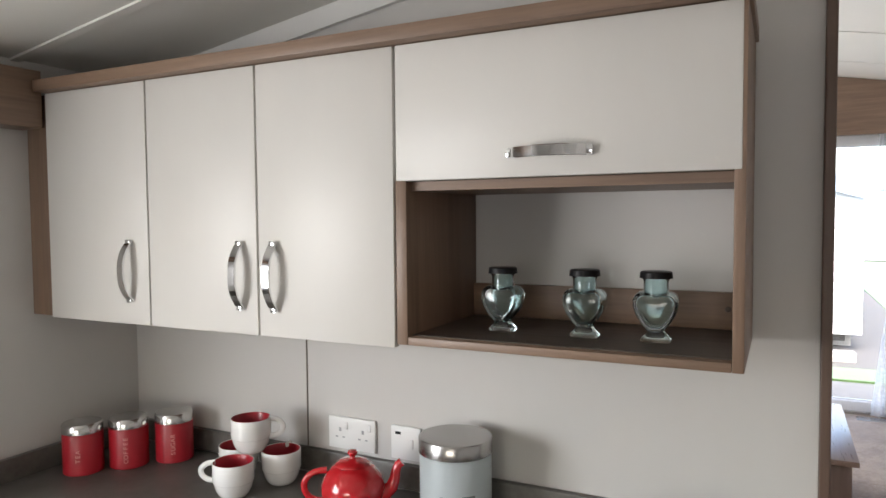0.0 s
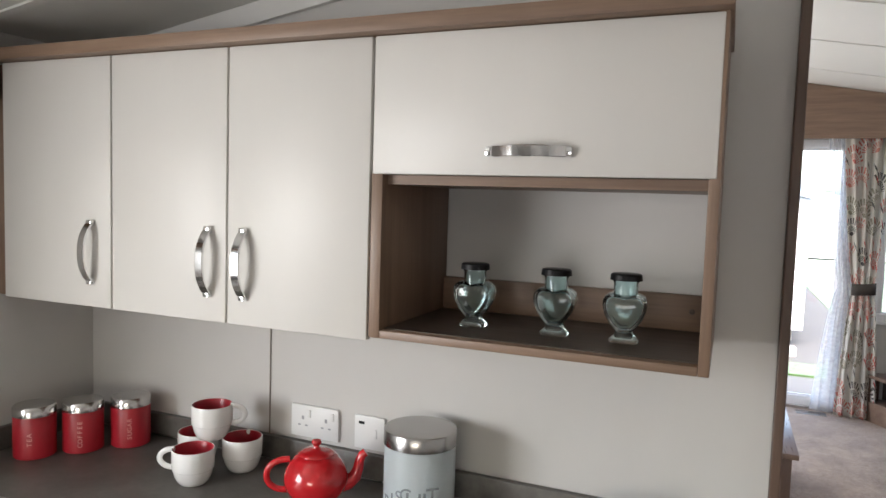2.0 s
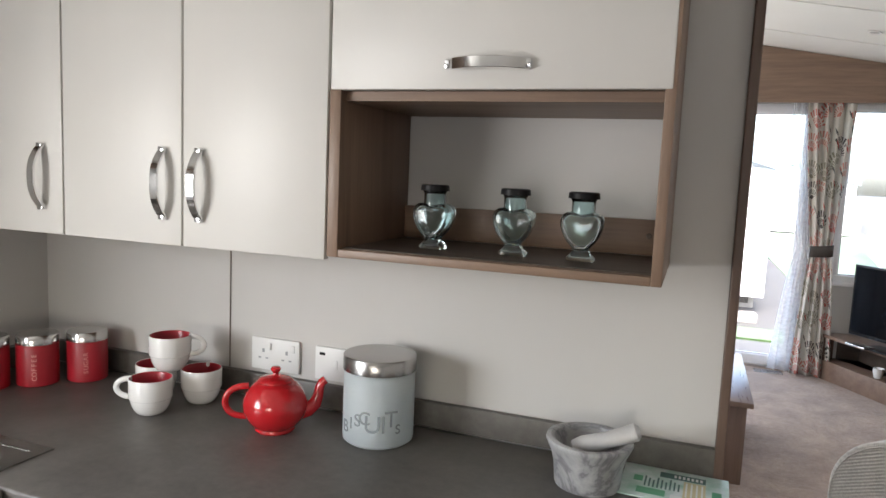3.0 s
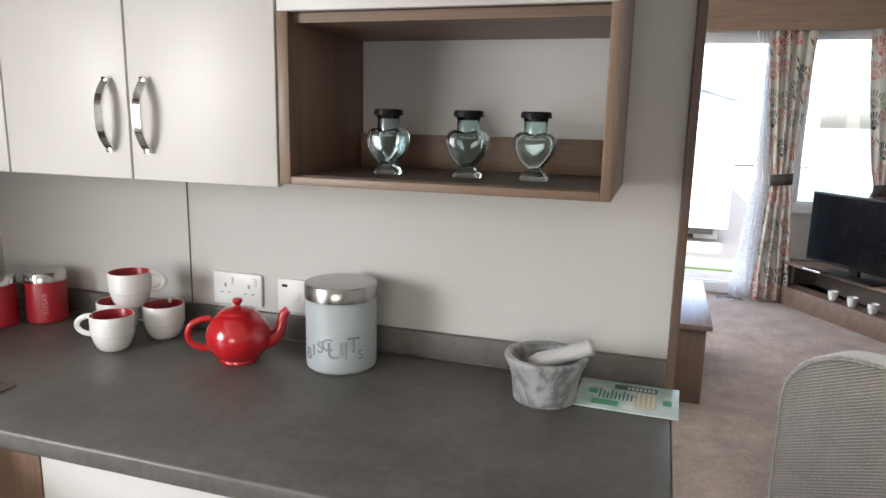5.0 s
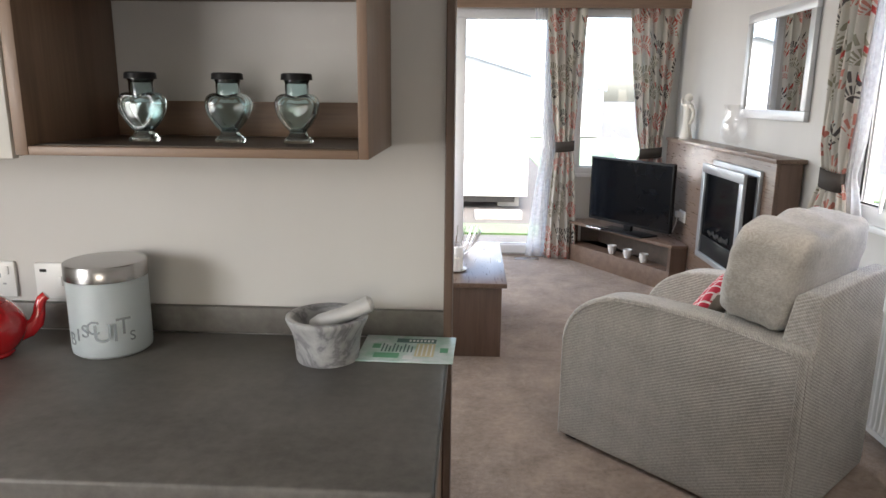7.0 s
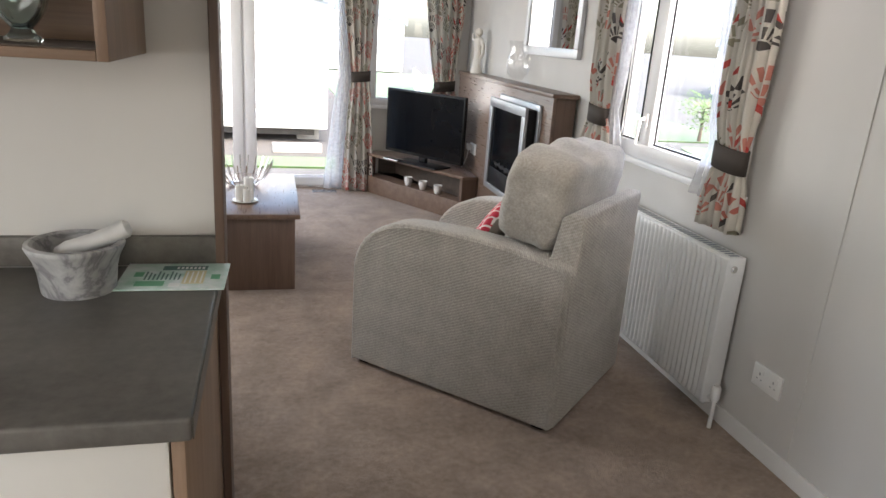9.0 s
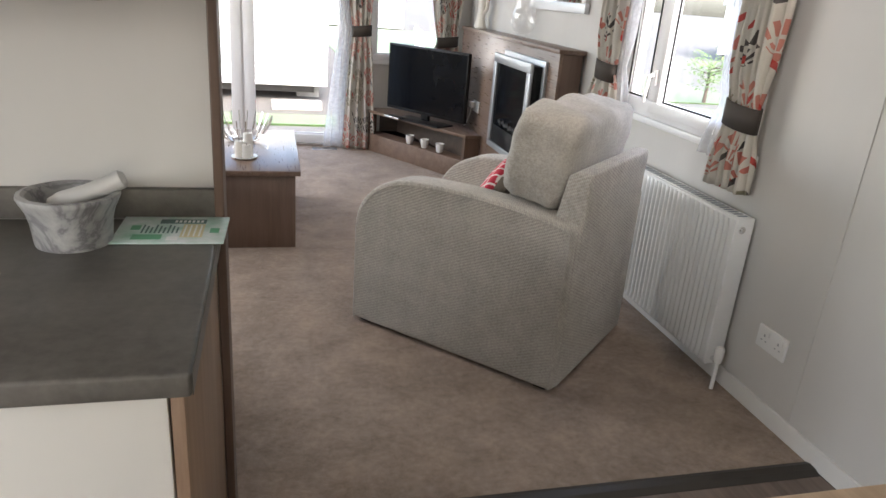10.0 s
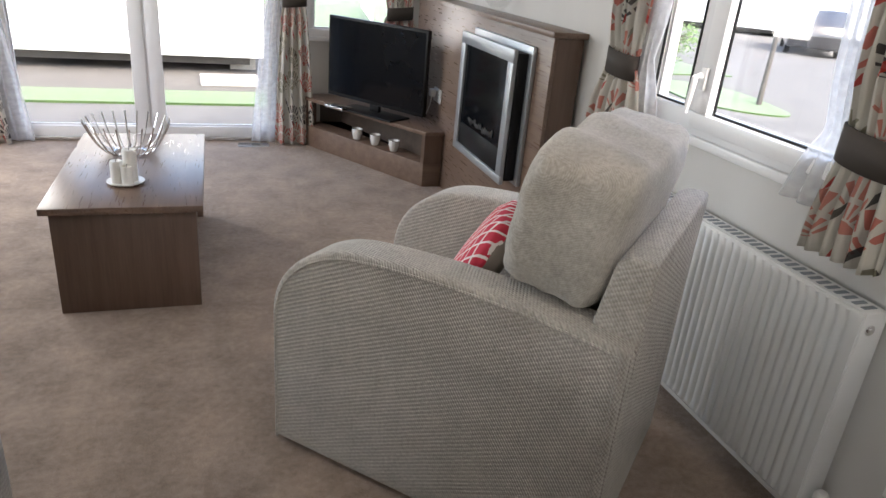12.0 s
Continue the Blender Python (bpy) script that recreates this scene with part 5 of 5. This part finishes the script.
tagged(part("verge", prism([(9.55 + 0.85 * math.cos(a) + 0.1 * math.sin(3 * a), 12.0 + 1.7 * math.sin(a)) for a in [2 * math.pi * i / 36 for i in range(36)]], GZ, GZ + 0.03), GRASS), "small round patch of mown grass beside the road", "lawn", "", "structure")
tagged(part("gravel", box((-9, 11.201, GZ), (2.29, 22, GZ + 0.025)), SHADOWGREY), "dark gravel under and before the holiday home", "gravel", "", "structure")


def holiday_home(x, y, rz, wide, long, label, glazed=False, b0=0.28):
    """A static holiday home: boarded body on an open underframe, low gable roof."""
    h = thing("holiday_home", x, y, GZ, rz, label, "caravan", "holiday homes")
    ev = 2.70
    rg = ev + 0.14 * wide
    hw = wide / 2
    part("wall", prism([(-hw, b0), (hw, b0), (hw, ev), (0, rg), (-hw, ev)], 0.02, long, axis="y"), CLAD, h)
    for k in range(14):
        z = b0 + 0.01 + k * 0.168
        part("board", box((-hw - 0.012, -0.002, z), (hw + 0.012, 0.019, z + 0.160), 0.004), CLAD, h)
    for s in (-1, 1):
        part("roof", prism([(0, rg + 0.01), (s * (hw + 0.15), ev - 0.07), (s * (hw + 0.15), ev - 0.01), (0, rg + 0.07)], -0.12, long + 0.1, axis="y"), ROOFBLUE, h)
        part("bargeboard", prism([(0, rg - 0.22), (s * (hw + 0.15), ev - 0.30), (s * (hw + 0.15), ev - 0.06), (0, rg + 0.02)], -0.14, -0.121, axis="y"), ROOFBLUE, h, "blue-grey bargeboard")
        for k in range(3):
            part("pier", box((s * (hw - 0.3) - 0.2, 0.5 + k * 3.0, 0), (s * (hw - 0.3) + 0.2, 0.9 + k * 3.0, b0 - 0.01)), BLOCK, h)
    part("chassis", box((-hw + 0.2, 0.25, b0 * 0.5), (hw - 0.2, long - 0.3, b0 - 0.005)), SHADOWGREY, h)
    part("skirt", box((-hw + 0.1, 1.2, 0.0), (hw - 0.1, 1.25, b0 - 0.006)), SHADOWGREY, h)
    if glazed:
        w = part("window", box((-hw * 0.62, -0.03, 1.35), (-hw * 0.12, -0.003, 2.4), 0.005), UPVC, h)
        part("pane", box((-hw * 0.58, -0.036, 1.4), (-hw * 0.16, -0.0305, 2.35)), LAMPGLASS, w)
    return h


holiday_home(-1.0, 12.6, 0, 4.6, 10, "white boarded holiday home with blue-grey roof edge", True)
holiday_home(4.2, 36.2, 0, 5.5, 10, "white boarded holiday home beyond the lawn", b0=0.08)
holiday_home(24.0, 25.5, -43, 10.0, 11, "white boarded holiday home across the road")
fe = thing("fence", 4.95, 21.5, GZ + 0.03, 82, "low white picket fence on the grass", "fence")
for k in range(20):
    part("picket", box((k * 0.30, -0.02, 0.03), (k * 0.30 + 0.08, 0.0, 0.75), 0.004), CLAD, fe)
for z in (0.2, 0.55):
    part("rail", box((-0.05, 0.001, z), (5.9, 0.03, z + 0.08)), CLAD, fe)
blk = thing("stone_block", 0.75, 11.7, GZ + 0.025, 4, "pale concrete block lying on the gravel", "block")
part("slab", box((-0.4, -0.12, 0), (0.4, 0.12, 0.14), 0.01), BLOCK, blk)
lp = thing("lamp_post", 9.9, 11.2, GZ, 0, "dark grey lamp post beside the road", "lamp post")
part("post", tube([(0, 0, 0), (0, 0, 1.2), (0.02, 0, 4.6)], [0.05, 0.04, 0.035], 14), SHADOWGREY, lp)
part("lantern", lathe([(0, 4.9), (0.14, 4.85), (0.12, 4.6), (0, 4.58)], 16), LAMPGLASS, lp)
car = thing("parked_car", 20.5, 21.0, GZ, 50, "dark parked car by the holiday home", "car")
part("body", prism([(-2.1, 0.25), (2.1, 0.25), (2.15, 0.6), (1.95, 0.85), (1.1, 0.95), (0.55, 1.42), (-1.2, 1.45), (-1.95, 0.98), (-2.12, 0.7)], -0.85, 0.85, 0.06, axis="y"), CARPAINT, car)
part("side_window", prism([(-1.6, 1.0), (0.95, 0.98), (0.5, 1.34), (-1.15, 1.36)], -0.858, 0.858, axis="y"), SCREEN, car)
for x in (-1.3, 1.35):
    for y in (-0.86, 0.70):
        wv = part("wheel", tube([(x, y, 0.32), (x, y + 0.16, 0.32)], 0.32, 24), BLACK, car)
        part("rim", tube([(x, y - 0.008 if y < 0 else y + 0.155, 0.32), (x, y + 0.004 if y < 0 else y + 0.168, 0.32)], 0.2, 20), STEEL, wv)
for y in (-0.6, 0.6):
    part("headlight", box((2.02, y - 0.16, 0.62), (2.14, y + 0.16, 0.76), 0.02), LAMPGLASS, car)


def shrub(x, y, h, spread, seed, label):
    rnd = random.Random(seed)
    t = thing("young_tree", x, y, GZ, 0, label, "tree")
    bm = bmesh.new()
    tube([(0, 0, 0), (0.02, 0.01, h * 0.4), (0, 0.03, h * 0.8)], [0.05, 0.035, 0.015], 8, bm)
    tips = []
    for k in range(14):
        a, z = rnd.uniform(0, 6.28), h * rnd.uniform(0.3, 0.75)
        e = Vector((math.cos(a) * spread * rnd.uniform(0.4, 1), math.sin(a) * spread * rnd.uniform(0.4, 1), z + h * rnd.uniform(0.05, 0.3)))
        tube([(0, 0, z), e * 0.5 + Vector((0, 0, z * 0.5)), e], [0.02, 0.012, 0.005], 5, bm)
        tips.append(e)
    part("trunk", bm, BARK, t)
    verts, faces = [], []
    for k in range(700):
        c = rnd.choice(tips) + Vector((rnd.gauss(0, 1), rnd.gauss(0, 1), rnd.gauss(0, 1))) * spread * 0.22
        u = Vector((rnd.gauss(0, 1), rnd.gauss(0, 1), rnd.gauss(0, 1))).normalized()
        w = u.orthogonal().normalized()
        s = rnd.uniform(0.03, 0.06)
        i = len(verts)
        verts += [c - u * s, c + w * s * 0.4, c + u * s, c - w * s * 0.4]
        faces.append((i, i + 1, i + 2, i + 3))
    me = bpy.data.meshes.new("crown")
    me.from_pydata(verts, [], faces)
    me.materials.append(LEAF)
    c = new("crown", me)
    c.parent = t
    tagged(c, kind="stuff")


shrub(11.3, 15.0, 4.2, 0.9, 3, "thin young tree with sparse green leaves")
shrub(10.3, 14.6, 1.2, 0.6, 6, "low green shrub on the verge")

# ---- kitchen floor planks ----
PW, PL = 0.18, 1.2
plank_mesh = finish(box((0.0006, 0.0006, -0.008), (PW - 0.0006, PL - 0.0006, 0.0)), "plank", PLANK)
x, row = XL + 0.005, 0
while x < XR - 0.02:
    wide = min(PW, XR - 0.016 - x)
    y, first = 1.604, (row * 0.43 + 0.35) % PL
    while y > YB:
        long = first if y == 1.604 and first > 0.05 else PL
        whole = long == PL and wide == PW
        ob = new("plank", plank_mesh if whole else finish(box((0.0006, 0.0006, -0.008), (wide - 0.0006, long - 0.0006, 0.0)), "plank", PLANK))
        ob.location = (x, y - long, 0)
        ob.parent = kitchen_floor
        y -= long
    x += PW
    row += 1
